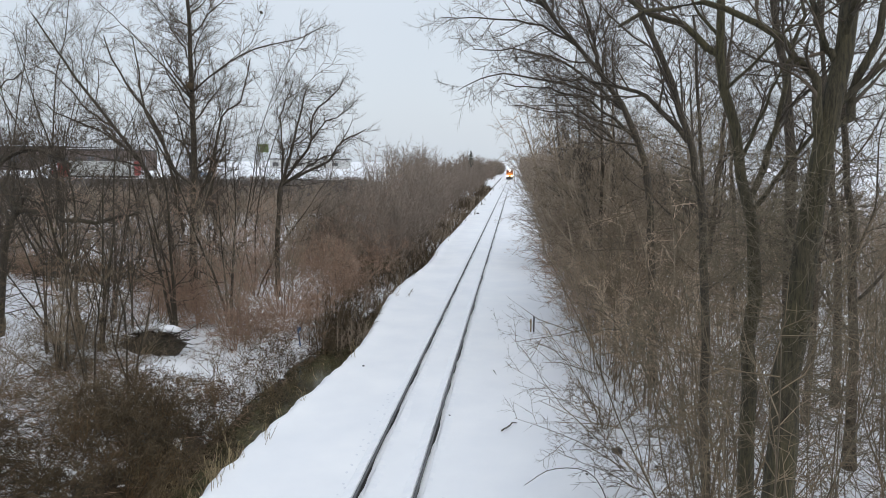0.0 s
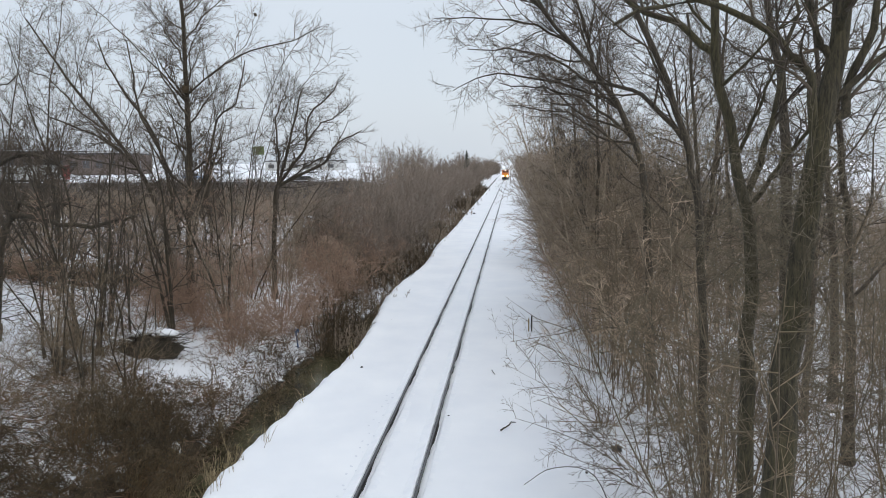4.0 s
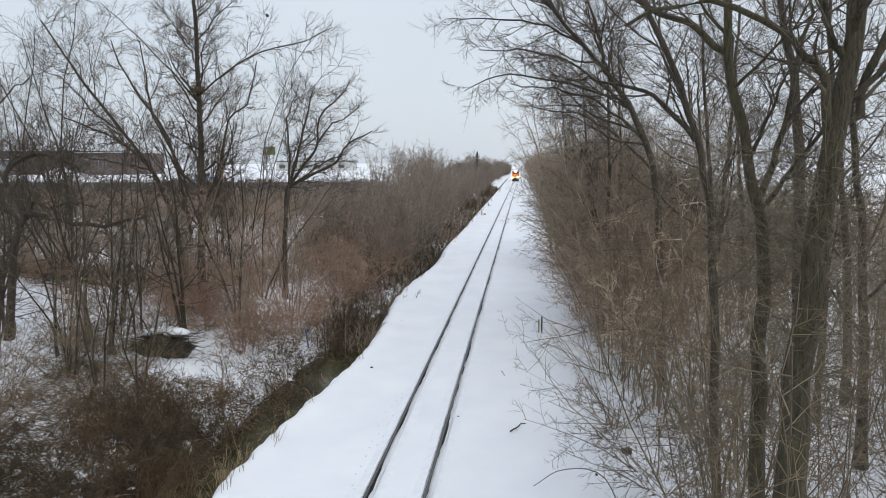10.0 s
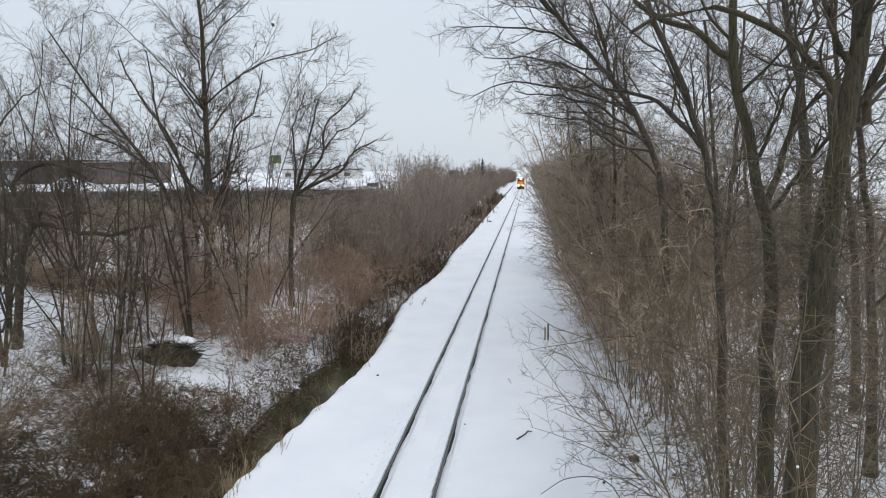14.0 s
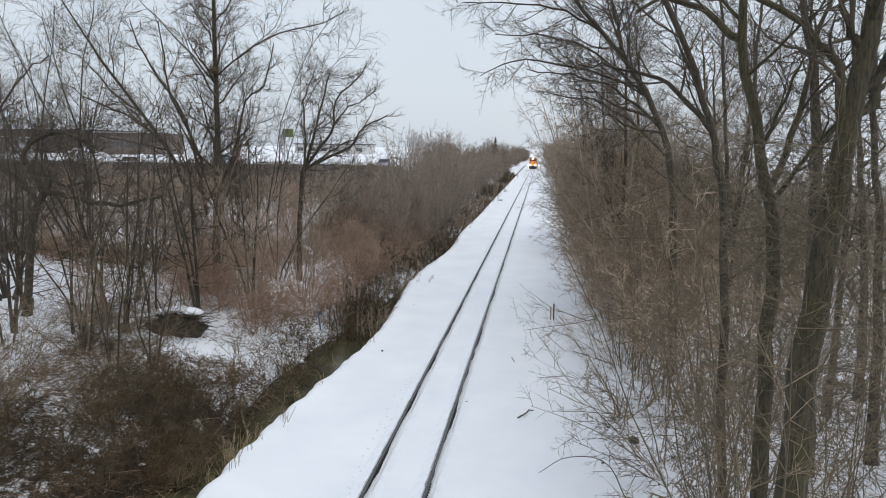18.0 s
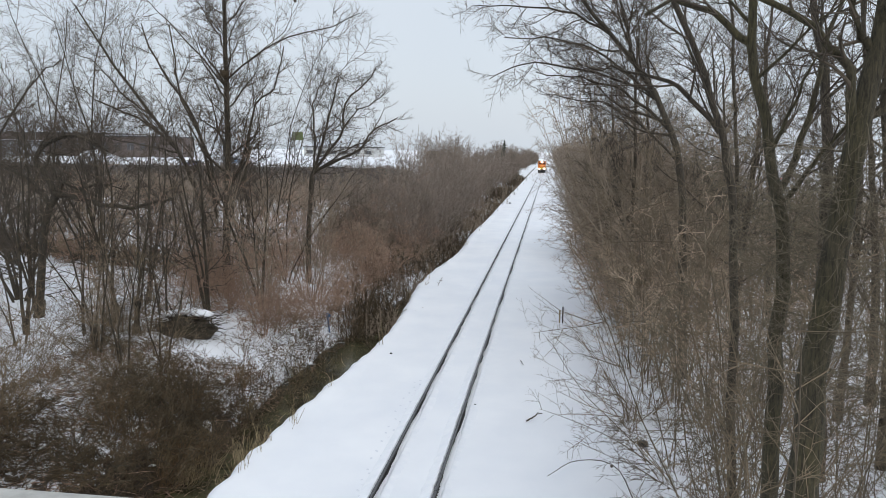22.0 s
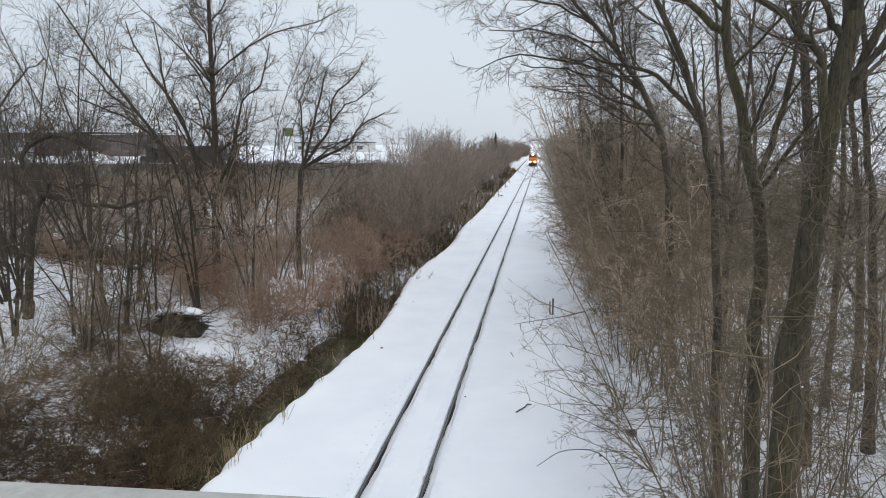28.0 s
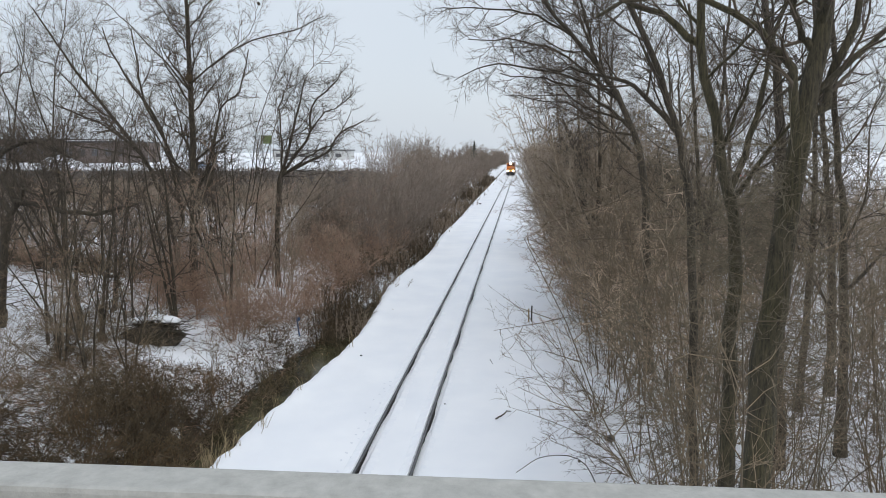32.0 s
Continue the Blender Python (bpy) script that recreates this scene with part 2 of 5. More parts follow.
# ---- mesh helpers ----
def np_mesh(name, verts, faces, mat, smooth=True):
    """A mesh from arrays: faces is a list of index arrays, three or four columns each."""
    me = bpy.data.meshes.new(name)
    verts = np.asarray(verts, np.float32)
    me.vertices.add(len(verts))
    me.vertices.foreach_set("co", verts.ravel())
    flat = np.concatenate([f.ravel() for f in faces]).astype(np.int32)
    sizes = np.concatenate([np.full(len(f), f.shape[1], np.int32) for f in faces])
    me.loops.add(len(flat))
    me.loops.foreach_set("vertex_index", flat)
    me.polygons.add(len(sizes))
    me.polygons.foreach_set("loop_start", np.concatenate([[0], np.cumsum(sizes)[:-1]]).astype(np.int32))
    me.polygons.foreach_set("use_smooth", np.full(len(sizes), smooth))
    me.update(calc_edges=True)
    me.materials.append(mat)
    return me


def child(name, me, parent, label=""):
    ob = new(name, me)
    ob.parent = parent
    return tagged(ob, label)


def part(name, bm, mat, parent, label="", smooth=False):
    me = bpy.data.meshes.new(name)
    bm.to_mesh(me)
    bm.free()
    me.materials.append(mat)
    if smooth:
        me.polygons.foreach_set("use_smooth", [True] * len(me.polygons))
    return child(name, me, parent, label)


def add_box(bm, x0, x1, y0, y1, z0, z1, bevel=0.0):
    got = bmesh.ops.create_cube(bm, size=1.0, matrix=Matrix.LocRotScale(((x0 + x1) / 2, (y0 + y1) / 2, (z0 + z1) / 2), None, (x1 - x0, y1 - y0, z1 - z0)))
    if bevel:
        edges = {e for v in got["verts"] for e in v.link_edges}
        bmesh.ops.bevel(bm, geom=list(edges), offset=bevel, segments=2, affect="EDGES", profile=0.6)
    return bm


def box(x0, x1, y0, y1, z0, z1, bevel=0.0):
    return add_box(bmesh.new(), x0, x1, y0, y1, z0, z1, bevel)


def add_rod(bm, a, b, r, sides=8, r2=None):
    a, b = Vector(a), Vector(b)
    turn = (b - a).to_track_quat("Z", "Y").to_matrix().to_4x4()
    bmesh.ops.create_cone(bm, cap_ends=True, segments=sides, radius1=r, radius2=r if r2 is None else r2, depth=(b - a).length,
                          matrix=Matrix.Translation((a + b) / 2) @ turn)
    return bm


def rod(a, b, r, sides=8, r2=None):
    return add_rod(bmesh.new(), a, b, r, sides, r2)


def thing(name, label, category, group="", at=None):
    ob = tagged(new(name), label, category, group)
    if at is not None:
        ob.matrix_basis = at
    return ob


# ---- the lie of the land ----
def ease(v, a, b):
    t = np.clip((v - a) / (b - a), 0, 1)
    return t * t * (3 - 2 * t)


def wave(x, y, s, k):
    return np.sin(x * 1.7 / s + k) * np.cos(y * 1.3 / s + 2 * k) * 0.5 + np.sin((x * 0.9 + y * 1.1) / s * 2.3 + 3 * k) * 0.3 + np.sin((x * 1.6 - y * 0.7) / s * 3.9 + k) * 0.2


def lip(y):
    """Where the snow of the track bed ends, at the stream."""
    return -4.35 + 0.42 * np.cos((y - 32) * 0.209) * np.exp(-(((y - 30) / 40) ** 2)) + 0.10 * wave(y, y, 1.6, 1.0) + 0.05 * np.sin(y * 5.3 + np.sin(y * 2.1))


def far_bank(y):
    return -6.9 + 1.35 * ease(y, 27, 50) + 0.35 * wave(y, 0 * y, 5.0, 2.0)


def land(x, y):
    x, y = np.asarray(x, float), np.asarray(y, float)
    z = -0.14 + 0.02 * wave(x, y, 2.0, 0.5) + 0.010 * wave(x, y, 0.45, 2.5) + 0 * x
    edge, far = lip(y), far_bank(y)
    z = z + 0.10 * np.exp(-(((x - edge - 0.25) / 0.3) ** 2)) * (x > edge - 0.2)
    z = z + (-1.45 - z) * ease(-x, -edge - 0.05, -edge + 0.75)
    rise = ease(-x, -far, -far + 1.5)
    bank = -0.35 + 0.55 * ease(-x, 8.2, 13) + 0.45 * ease(-x, 14, 26) + 0.20 * wave(x, y, 2.6, 1.2) + 0.07 * wave(x, y, 0.7, 0.3)
    z = z + (bank - z) * rise
    right = ease(x, 4.2, 6.0)
    z = z + right * (0.12 * wave(x, y, 2.2, 3.0) - 0.05)
    top = 4.2 * ease(y, 116, 130) * ease(-x, 15, 24) + 4.4 * ease(y, 90, 106) * ease(x, 12, 24)
    return z + top


def land_at(x, y):
    return float(land(x, y))


def axis(*runs):
    out = []
    for a, b, step in runs:
        out += list(np.arange(a, b, step))
    return np.array(out + [runs[-1][1]])


gx = axis((-2500, -300, 200), (-300, -60, 15), (-60, -30, 2), (-30, -12, 0.6), (-12, -7.8, 0.25), (-7.8, -3.2, 0.12), (-3.2, 6, 0.25), (6, 30, 1.2), (30, 60, 3), (60, 300, 15), (300, 2500, 200))
gy = axis((-80, 10, 5), (10, 50, 0.3), (50, 90, 0.8), (90, 160, 2), (160, 420, 10), (420, 4000, 300))
mx, my = np.meshgrid(gx, gy)
mz = land(mx, my)
idx = np.arange(mx.size).reshape(mx.shape)
quads = np.stack([idx[:-1, :-1], idx[:-1, 1:], idx[1:, 1:], idx[1:, :-1]], -1).reshape(-1, 4)
ground_mesh = np_mesh("ground", np.stack([mx, my, mz], -1).reshape(-1, 3), [quads], SNOW_GROUND)
edge_m, far_m = lip(my), far_bank(my)
bare = -0.35 + 0.57 * ease(-mx, -edge_m + 0.12, -edge_m + 0.35) * (1 - ease(-mx, -far_m + 0.35, -far_m + 1.5))
bare = bare + 0.40 * ease(-mx, 7.2, 8.2) + 0.24 * ease(-mx, 6.4, 7.0) * (1 - ease(my, 21, 24)) * np.maximum(1 - ease(-mx - 0.46 * my, -0.6, 0.8), 1 - ease(my, 17.6, 19.2)) - 0.11 * ease(-mx, 7.0, 7.6) * (1 - ease(-mx, 11, 13)) * ease(my, 24.5, 26) * (1 - ease(my, 32, 35)) + 0.10 * ease(mx, 5.0, 8.0) + 0.37 * ease(my, 98, 108) * (1 - ease(my, 133, 135)) * ease(-mx, 12, 20) * (1 - ease(-mx, 250, 300))
attr = ground_mesh.attributes.new("bare", "FLOAT", "POINT")
attr.data.foreach_set("value", bare.ravel().astype(np.float32))
ground = tagged(new("ground", ground_mesh), "snow-covered ground with patches of brown leaf litter", "ground", kind="structure")

# the stream in its ditch
sy = axis((5, 60, 0.5), (60, 200, 4), (200, 420, 20))
sx = np.linspace(-8.6, -4.0, 8)
wx, wy = np.meshgrid(sx, sy)
idx = np.arange(wx.size).reshape(wx.shape)
quads = np.stack([idx[:-1, :-1], idx[:-1, 1:], idx[1:, 1:], idx[1:, :-1]], -1).reshape(-1, 4)
tagged(new("water", np_mesh("water", np.stack([wx, wy, 0 * wx - 1.27], -1).reshape(-1, 3), [quads], WATER)), "dark shallow stream water in the ditch", "water", kind="structure")


# ---- the railway track ----
RAIL = 11.89


def rail_profile(y0, y1, side):
    """One rail; its head top is at z = 0. side: the sign of x on the outside."""
    pts = [(-0.036, 0.0), (0.036, 0.0), (0.038, -0.012), (0.036, -0.035), (0.010, -0.048), (0.009, -0.135), (0.070, -0.155), (0.070, -0.17), (-0.070, -0.17), (-0.070, -0.155), (-0.009, -0.135), (-0.010, -0.048), (-0.036, -0.035), (-0.038, -0.012)]
    bm = bmesh.new()
    ends = [[bm.verts.new((x, y, z)) for x, z in pts] for y in (y0, y1)]
    for i in range(len(pts)):
        j = (i + 1) % len(pts)
        f = bm.faces.new((ends[0][i], ends[1][i], ends[1][j], ends[0][j]))
        f.material_index = 1 if i in (0, 13) else 0
    bm.faces.new(ends[0])
    bm.faces.new(ends[1][::-1])
    bmesh.ops.recalc_face_normals(bm, faces=bm.faces)
    return bm


def railway_track():
    track = thing("railway_track", "jointed steel railway track half buried in snow", "railway track")
    rail_mesh = bpy.data.meshes.new("rail")
    bm = rail_profile(0.006, RAIL - 0.006, 1)
    bm.to_mesh(rail_mesh)
    bm.free()
    rail_mesh.materials.append(STEEL_SIDE)
    rail_mesh.materials.append(STEEL_TOP)
    bar = bmesh.new()
    for s in (-1, 1):
        add_box(bar, s * 0.022 - 0.016, s * 0.022 + 0.016, -0.46, 0.46, -0.125, -0.042, 0.006)
        for k in range(6):
            add_rod(bar, (s * 0.03, -0.38 + k * 0.152, -0.085), (s * 0.062, -0.38 + k * 0.152, -0.085), 0.019, 6)
    bar_mesh = bpy.data.meshes.new("joint_bar")
    bar.to_mesh(bar_mesh)
    bar.free()
    bar_mesh.materials.append(STEEL_SIDE)
    for x, first in ((0.7525, 16.8), (-0.7525, 22.75)):
        for k in range(-4, 34):
            y = first + k * RAIL
            child("rail", rail_mesh, track).location = (x, y, 0)
            child("joint_bar", bar_mesh, track).location = (x, y, 0)
    # ragged snow that leans against the rails, with a dark gap beside the steel
    rng = np.random.default_rng(5)
    for x in (-0.7525, 0.7525):
        for s in (-1, 1):
            yy = np.arange(10, 130, 0.12)
            wob = 0.022 * rng.normal(size=yy.size) * np.exp(-yy / 120)
            near = x + s * (0.050 + np.abs(wob) + (0.045 if s > 0 else 0))
            rows = np.stack([np.stack([near, yy, np.full(yy.size, -0.20)], -1),
                             np.stack([near + s * 0.012, yy, -0.062 + 0.3 * wob + (0.022 if s < 0 else -0.085)], -1),
                             np.stack([near + s * 0.10, yy, -0.055 + 0.25 * wob - (0.055 if s > 0 else 0)], -1),
                             np.stack([near + s * 0.34, yy, np.full(yy.size, -0.15)], -1)], 1)
            ii = np.arange(yy.size * 4).reshape(yy.size, 4)
            q = np.stack([ii[:-1, :-1], ii[:-1, 1:], ii[1:, 1:], ii[1:, :-1]], -1).reshape(-1, 4)
            child("snow_ridge", np_mesh("snow_ridge", rows.reshape(-1, 3), [q], SNOW), track, "ridge of snow along the rail")
    return track


railway_track()


# ---- the bridge under the camera ----
def bridge():
    turn = Matrix.Rotation(radians(1.3), 4, "Z")
    b = thing("bridge", "concrete road bridge with a grey painted hand rail", "bridge", at=turn)
    zr, yr = 8.36 - 0.425, 0.90 - 0.075
    part("deck", box(-30, 40, -9.0, yr + 0.25, 6.1, 6.85, 0.03), CONCRETE, b)
    part("kerb", box(-30, 40, yr - 0.15, yr + 0.2, 6.85, 7.05, 0.02), CONCRETE, b)
    part("hand_rail", box(-30, 40, yr - 0.075, yr, zr - 0.06, zr, 0.008), RAIL_PAINT, b, "weathered grey hand rail")
    for z in (7.3, 7.6):
        part("lower_rail", box(-30, 40, yr - 0.055, yr - 0.015, z, z + 0.05, 0.005), RAIL_PAINT, b)
    for k in range(-11, 16):
        part("post", box(k * 2.5 - 0.03, k * 2.5 + 0.03, yr - 0.065, yr - 0.01, 7.05, zr - 0.06, 0.004), RAIL_PAINT, b)
    for x in (-14, 20):
        part("pier", box(x - 1, x + 1, -8.5, yr - 0.2, -2.5, 6.1, 0.05), CONCRETE, b)
    return b


bridge()


# ---- branches ----
def unit(v):
    return v / (np.linalg.norm(v, axis=-1, keepdims=True) + 1e-9)


def sprout(start, way, length, segs, wobble, lift, rng):
    """Many crooked branches at once: their points, one row each. lift: how far they turn up (minus: hang)."""
    pts = [start]
    d = unit(way)
    for i in range(segs):
        d = unit(d + wobble * rng.normal(size=d.shape) + np.array([0, 0, lift]))
        pts.append(pts[-1] + d * (length / segs)[:, None])
    return np.stack(pts, 1)


def offshoots(pts, r0, r1, n, lo, hi, spread, rng):
    """Places, directions and thickness for n side branches on each branch."""
    k, s = pts.shape[0], pts.shape[1] - 1
    who = np.repeat(np.arange(k), n)
    t = lo + (hi - lo) * ((np.tile(np.arange(n), k) + rng.random(k * n)) / n)
    f = np.clip(t * s, 0, s - 1e-6)
    i = f.astype(int)
    a, b = pts[who, i], pts[who, i + 1]
    tan = unit(b - a)
    side = unit(np.cross(tan, rng.normal(size=tan.shape)))
    ang = np.radians(rng.uniform(*spread, size=len(who)))[:, None]
    return a + (b - a) * (f - i)[:, None], tan * np.cos(ang) + side * np.sin(ang), (r0[who] + (r1[who] - r0[who]) * t), t, who


class Wood:
    """Collects tubes for one mesh."""

    def __init__(self):
        self.verts, self.quads, self.tris, self.count = [], [], [], 0

    def tube(self, pts, r0, r1, sides, power=1.0):
        k, s = pts.shape[0], pts.shape[1]
        tan = unit(np.gradient(pts, axis=1))
        ref = np.where(np.abs(tan[..., 2:3]) > 0.9, np.array([1.0, 0, 0]), np.array([0, 0, 1.0]))
        ref = ref[:, :1].repeat(s, 1)
        u = unit(np.cross(tan, ref))
        v = np.cross(tan, u)
        t = np.linspace(0, 1, s) ** power
        r = r0[:, None] + (r1 - r0)[:, None] * t
        a = np.arange(sides) * 2 * np.pi / sides
        ring = pts[:, :, None] + r[:, :, None, None] * (np.cos(a)[:, None] * u[:, :, None] + np.sin(a)[:, None] * v[:, :, None])
        ii = np.arange(k * s * sides).reshape(k, s, sides) + self.count
        q = np.stack([ii[:, :-1], np.roll(ii, -1, 2)[:, :-1], np.roll(ii, -1, 2)[:, 1:], ii[:, 1:]], -1)
        self.verts.append(ring.reshape(-1, 3))
        self.quads.append(q.reshape(-1, 4))
        self.count += k * s * sides
        return self

    def spike(self, start, end, r):
        """Thin end twigs: three-sided and pointed."""
        k = len(start)
        tan = unit(end - start)
        u = unit(np.cross(tan, np.array([0.3, 0.5, 0.8])))
        v = np.cross(tan, u)
        a = np.arange(3) * 2 * np.pi / 3
        ring = start[:, None] + r[:, None, None] * (np.cos(a)[:, None] * u[:, None] + np.sin(a)[:, None] * v[:, None])
        ii = np.arange(k * 4).reshape(k, 4) + self.count
        self.verts.append(np.concatenate([ring, end[:, None]], 1).reshape(-1, 3))
        for j in range(3):
            self.tris.append(np.stack([ii[:, j], ii[:, (j + 1) % 3], ii[:, 3]], -1))
        self.count += k * 4
        return self

    def bent_spike(self, pts, r):
        """Twigs with one bend: two three-sided rings and a point."""
        k = len(pts)
        ring = []
        for i, f in ((0, 1.0), (1, 0.75)):
            tan = unit(pts[:, i + 1] - pts[:, i])
            u = unit(np.cross(tan, np.array([0.3, 0.5, 0.8])))
            v = np.cross(tan, u)
            a = np.arange(3) * 2 * np.pi / 3
            ring.append(pts[:, i, None] + f * r[:, None, None] * (np.cos(a)[:, None] * u[:, None] + np.sin(a)[:, None] * v[:, None]))
        ii = np.arange(k * 7).reshape(k, 7) + self.count
        self.verts.append(np.concatenate(ring + [pts[:, 2:3]], 1).reshape(-1, 3))
        for j in range(3):
            n = (j + 1) % 3
            self.quads.append(np.stack([ii[:, j], ii[:, n], ii[:, 3 + n], ii[:, 3 + j]], -1))
            self.tris.append(np.stack([ii[:, 3 + j], ii[:, 3 + n], ii[:, 6]], -1))
        self.count += k * 7
        return self

    def mesh(self, name, mat):
        faces = ([np.concatenate(self.quads)] if self.quads else []) + ([np.concatenate(self.tris)] if self.tris else [])
        return np_mesh(name, np.concatenate(self.verts), faces, mat)


def smooth_line(points, n):
    """A soft curve through a few points."""
    p = np.array(points, float)
    p = np.concatenate([[2 * p[0] - p[1]], p, [2 * p[-1] - p[-2]]])
    out = []
    for u in np.linspace(0, len(points) - 1, n):
        i = min(int(u), len(points) - 2)
        t = u - i
        a, b, c, d = p[i:i + 4]
        out.append(0.5 * (2 * b + (c - a) * t + (2 * a - 5 * b + 4 * c - d) * t * t + (3 * b - a - 3 * c + d) * t**3))
    return np.array(out)


def twigs(fine, pts, r0, r1, rng, n2, n3, len2, len3, lo=0.15, lift=0.06, thin=0.004, spread=(25, 65)):
    """Two further orders of branching on given branches."""
    p, w, r, t, who = offshoots(pts, r0, r1, n2, lo, 1.0, spread, rng)
    ln = len2 * rng.uniform(0.5, 1.3, len(p)) * (1.15 - 0.6 * t)
    rb = np.minimum(r * 0.6, 0.010 + 0.004 * ln) + thin * 0.4
    q = sprout(p, w, ln, 2, 0.2, lift, rng)
    fine.bent_spike(q, rb)
    p3, w3, r3, t3, _ = offshoots(q, rb, rb * 0.4, n3, 0.1, 1.0, (25, 60), rng)
    l3 = len3 * rng.uniform(0.4, 1.3, len(p3)) * (1.1 - 0.5 * t3)
    fine.spike(p3, p3 + unit(w3 + np.array([0, 0, lift])) * l3[:, None], np.minimum(r3 * 0.8, thin) + thin * 0.25)


def big_tree(name, label, seed, trunk, r0, r1, limbs=(), n_limb=8, limb_len=3.5, n1=7, n2=6, n3=5, bark_mat=None, twig_mat=None, lo=0.35, lift=0.10, group="", thin=0.004, spread=(35, 70), side=None, shoots=None, wobble=0.04):
    """A tree whose trunk and main limbs follow a few given points; the finer limbs grow by chance. limbs: (points, start radius)."""
    rng = np.random.default_rng(seed)
    base = np.array(trunk[0], float)
    tree = thing(name, label, "tree", group, pose(*base))
    line = smooth_line(trunk, 18) - base
    line[1:] += rng.normal(size=(17, 3)) * 0.025
    wood = Wood().tube(line[None], np.array([r0]), np.array([r1]), 12, 0.8)
    flare = smooth_line([(0, 0, -0.3), (0, 0, 0.25), (0, 0, 0.8)], 5)[None]
    flare = flare + (line[2] - line[0])[None, None] * np.array([0, 0, 0.2, 0.4, 0.5])[None, :, None] * np.array([1, 1, 0])
    wood.tube(flare, np.array([r0 * 1.45]), np.array([r0 * 0.98]), 12, 0.6)
    child("trunk", wood.mesh("trunk", bark_mat or BARK_DARK), tree)
    fine = Wood()
    lines, ra, rb = [], [], []
    for points, r in limbs:
        g = smooth_line(points, 13) - base
        g[1:] += rng.normal(size=(12, 3)) * wobble
        child("limb", Wood().tube(g[None], np.array([r]), np.array([r * 0.3]), 8).mesh("limb", bark_mat or BARK_DARK), tree)
        lines.append(g), ra.append(r), rb.append(r * 0.3)
    p, w, r, tt, _ = offshoots(line[None], np.array([r0]), np.array([r1]), n_limb, lo, 1.0, spread, rng)
    if side is not None:
        w = unit(w + np.array(side) * 0.35)
    ln = limb_len * rng.uniform(0.6, 1.2, len(p)) * (1.2 - 0.6 * tt)
    g = sprout(p, w, ln, 12, 0.11, lift * 0.5, rng)
    rl = np.clip(r * 0.4, 0.02, 0.085) * (0.6 + 0.6 * rng.random(len(p)))
    for k in range(len(p)):
        child("limb", Wood().tube(g[k:k + 1], rl[k:k + 1], rl[k:k + 1] * 0.25, 6).mesh("limb", bark_mat or BARK_DARK), tree)
    allg = np.concatenate([g] + ([np.array(lines)] if lines else []))
    r_a = np.concatenate([rl, ra]) if lines else rl
    r_b = np.concatenate([rl * 0.25, rb]) if lines else rl * 0.25
    p, w, r, tt, _ = offshoots(allg, r_a, r_b, n1, 0.12, 1.0, (25, 65), rng)
    ln = limb_len * 0.48 * rng.uniform(0.5, 1.2, len(p)) * (1.2 - 0.6 * tt)
    rr = np.clip(r * 0.6, 0.008, 0.05)
    q = sprout(p, w, ln, 5, 0.14, lift * 0.5, rng)
    fine.tube(q, rr, rr * 0.3, 3)
    twigs(fine, q, rr, rr * 0.3, rng, n2, n3, limb_len * 0.24, limb_len * 0.11, 0.1, lift * 0.5, thin)
    child("crown", fine.mesh("crown", twig_mat or TWIG_GREY), tree)
    if shoots:
        # thin shoots that sprout low on the trunk: number, lowest and highest share of the trunk, length
        count, low, high, reach = shoots
        p, w, r, tt, _ = offshoots(line[None], np.array([r0]), np.array([r1]), count, low, high, (50, 100), rng)
        q = sprout(p, w, reach * rng.uniform(0.5, 1.3, count), 4, 0.16, 0.02, rng)
        rr = rng.uniform(0.004, 0.0075, count)
        wild = Wood().tube(q, rr, rr * 0.5, 3)
        twigs(wild, q, rr, rr * 0.5, rng, 6, 3, reach * 0.45, reach * 0.22, 0.1, -0.01, 0.0036, (30, 80))
        child("shoot_tangle", wild.mesh("shoot_tangle", TWIG_OLIVE), tree, "tangle of thin olive-brown shoots")
    return tree


def stem_tree(name, label, category, seed, stems, height, fan, radius, n1=7, n2=5, n3=4, mat=None, twig_mat=None, lift=0.05, thin=0.004, lo=0.25, spread=(25, 60), wobble=0.07, foot=0.25, group="", len1=0.28):
    """A many-stemmed small tree or shrub: stems that fan out from one foot, and a crown of twigs."""
    rng = np.random.default_rng(seed)
    tree = thing(name, label, category, group)
    a = rng.random(stems) * 2 * np.pi
    lean = np.radians(rng.uniform(fan[0], fan[1], stems))
    way = np.stack([np.cos(a) * np.sin(lean), np.sin(a) * np.sin(lean), np.cos(lean)], -1)
    start = np.stack([np.cos(a), np.sin(a), 0 * a], -1) * (foot * rng.random(stems))[:, None] - np.array([0, 0, 0.15])
    ln = height * rng.uniform(0.6, 1.1, stems)
    g = sprout(start, way, ln, 8 if radius > 0.03 else 6, wobble, lift, rng)
    r0 = radius * rng.uniform(0.6, 1.2, stems)
    sides = 6 if radius > 0.04 else 4
    for k in range(stems):
        child("stem", Wood().tube(g[k:k + 1], r0[k:k + 1], r0[k:k + 1] * 0.25, sides).mesh("stem", mat), tree)
    fine = Wood()
    p, w, r, t, _ = offshoots(g, r0, r0 * 0.25, n1, lo, 1.0, spread, rng)
    l1 = height * len1 * rng.uniform(0.5, 1.2, len(p)) * (1.2 - 0.7 * t)
    rr = np.clip(r * 0.55, thin * 1.2, 0.03)
    q = sprout(p, w, l1, 4 if radius > 0.03 else 3, 0.13, lift, rng)
    fine.tube(q, rr, rr * 0.4, 3)
    twigs(fine, q, rr, rr * 0.4, rng, n2, n3, height * len1 * 0.42, height * len1 * 0.2, 0.1, lift, thin)
    child("crown", fine.mesh("crown", twig_mat), tree)
    return tree


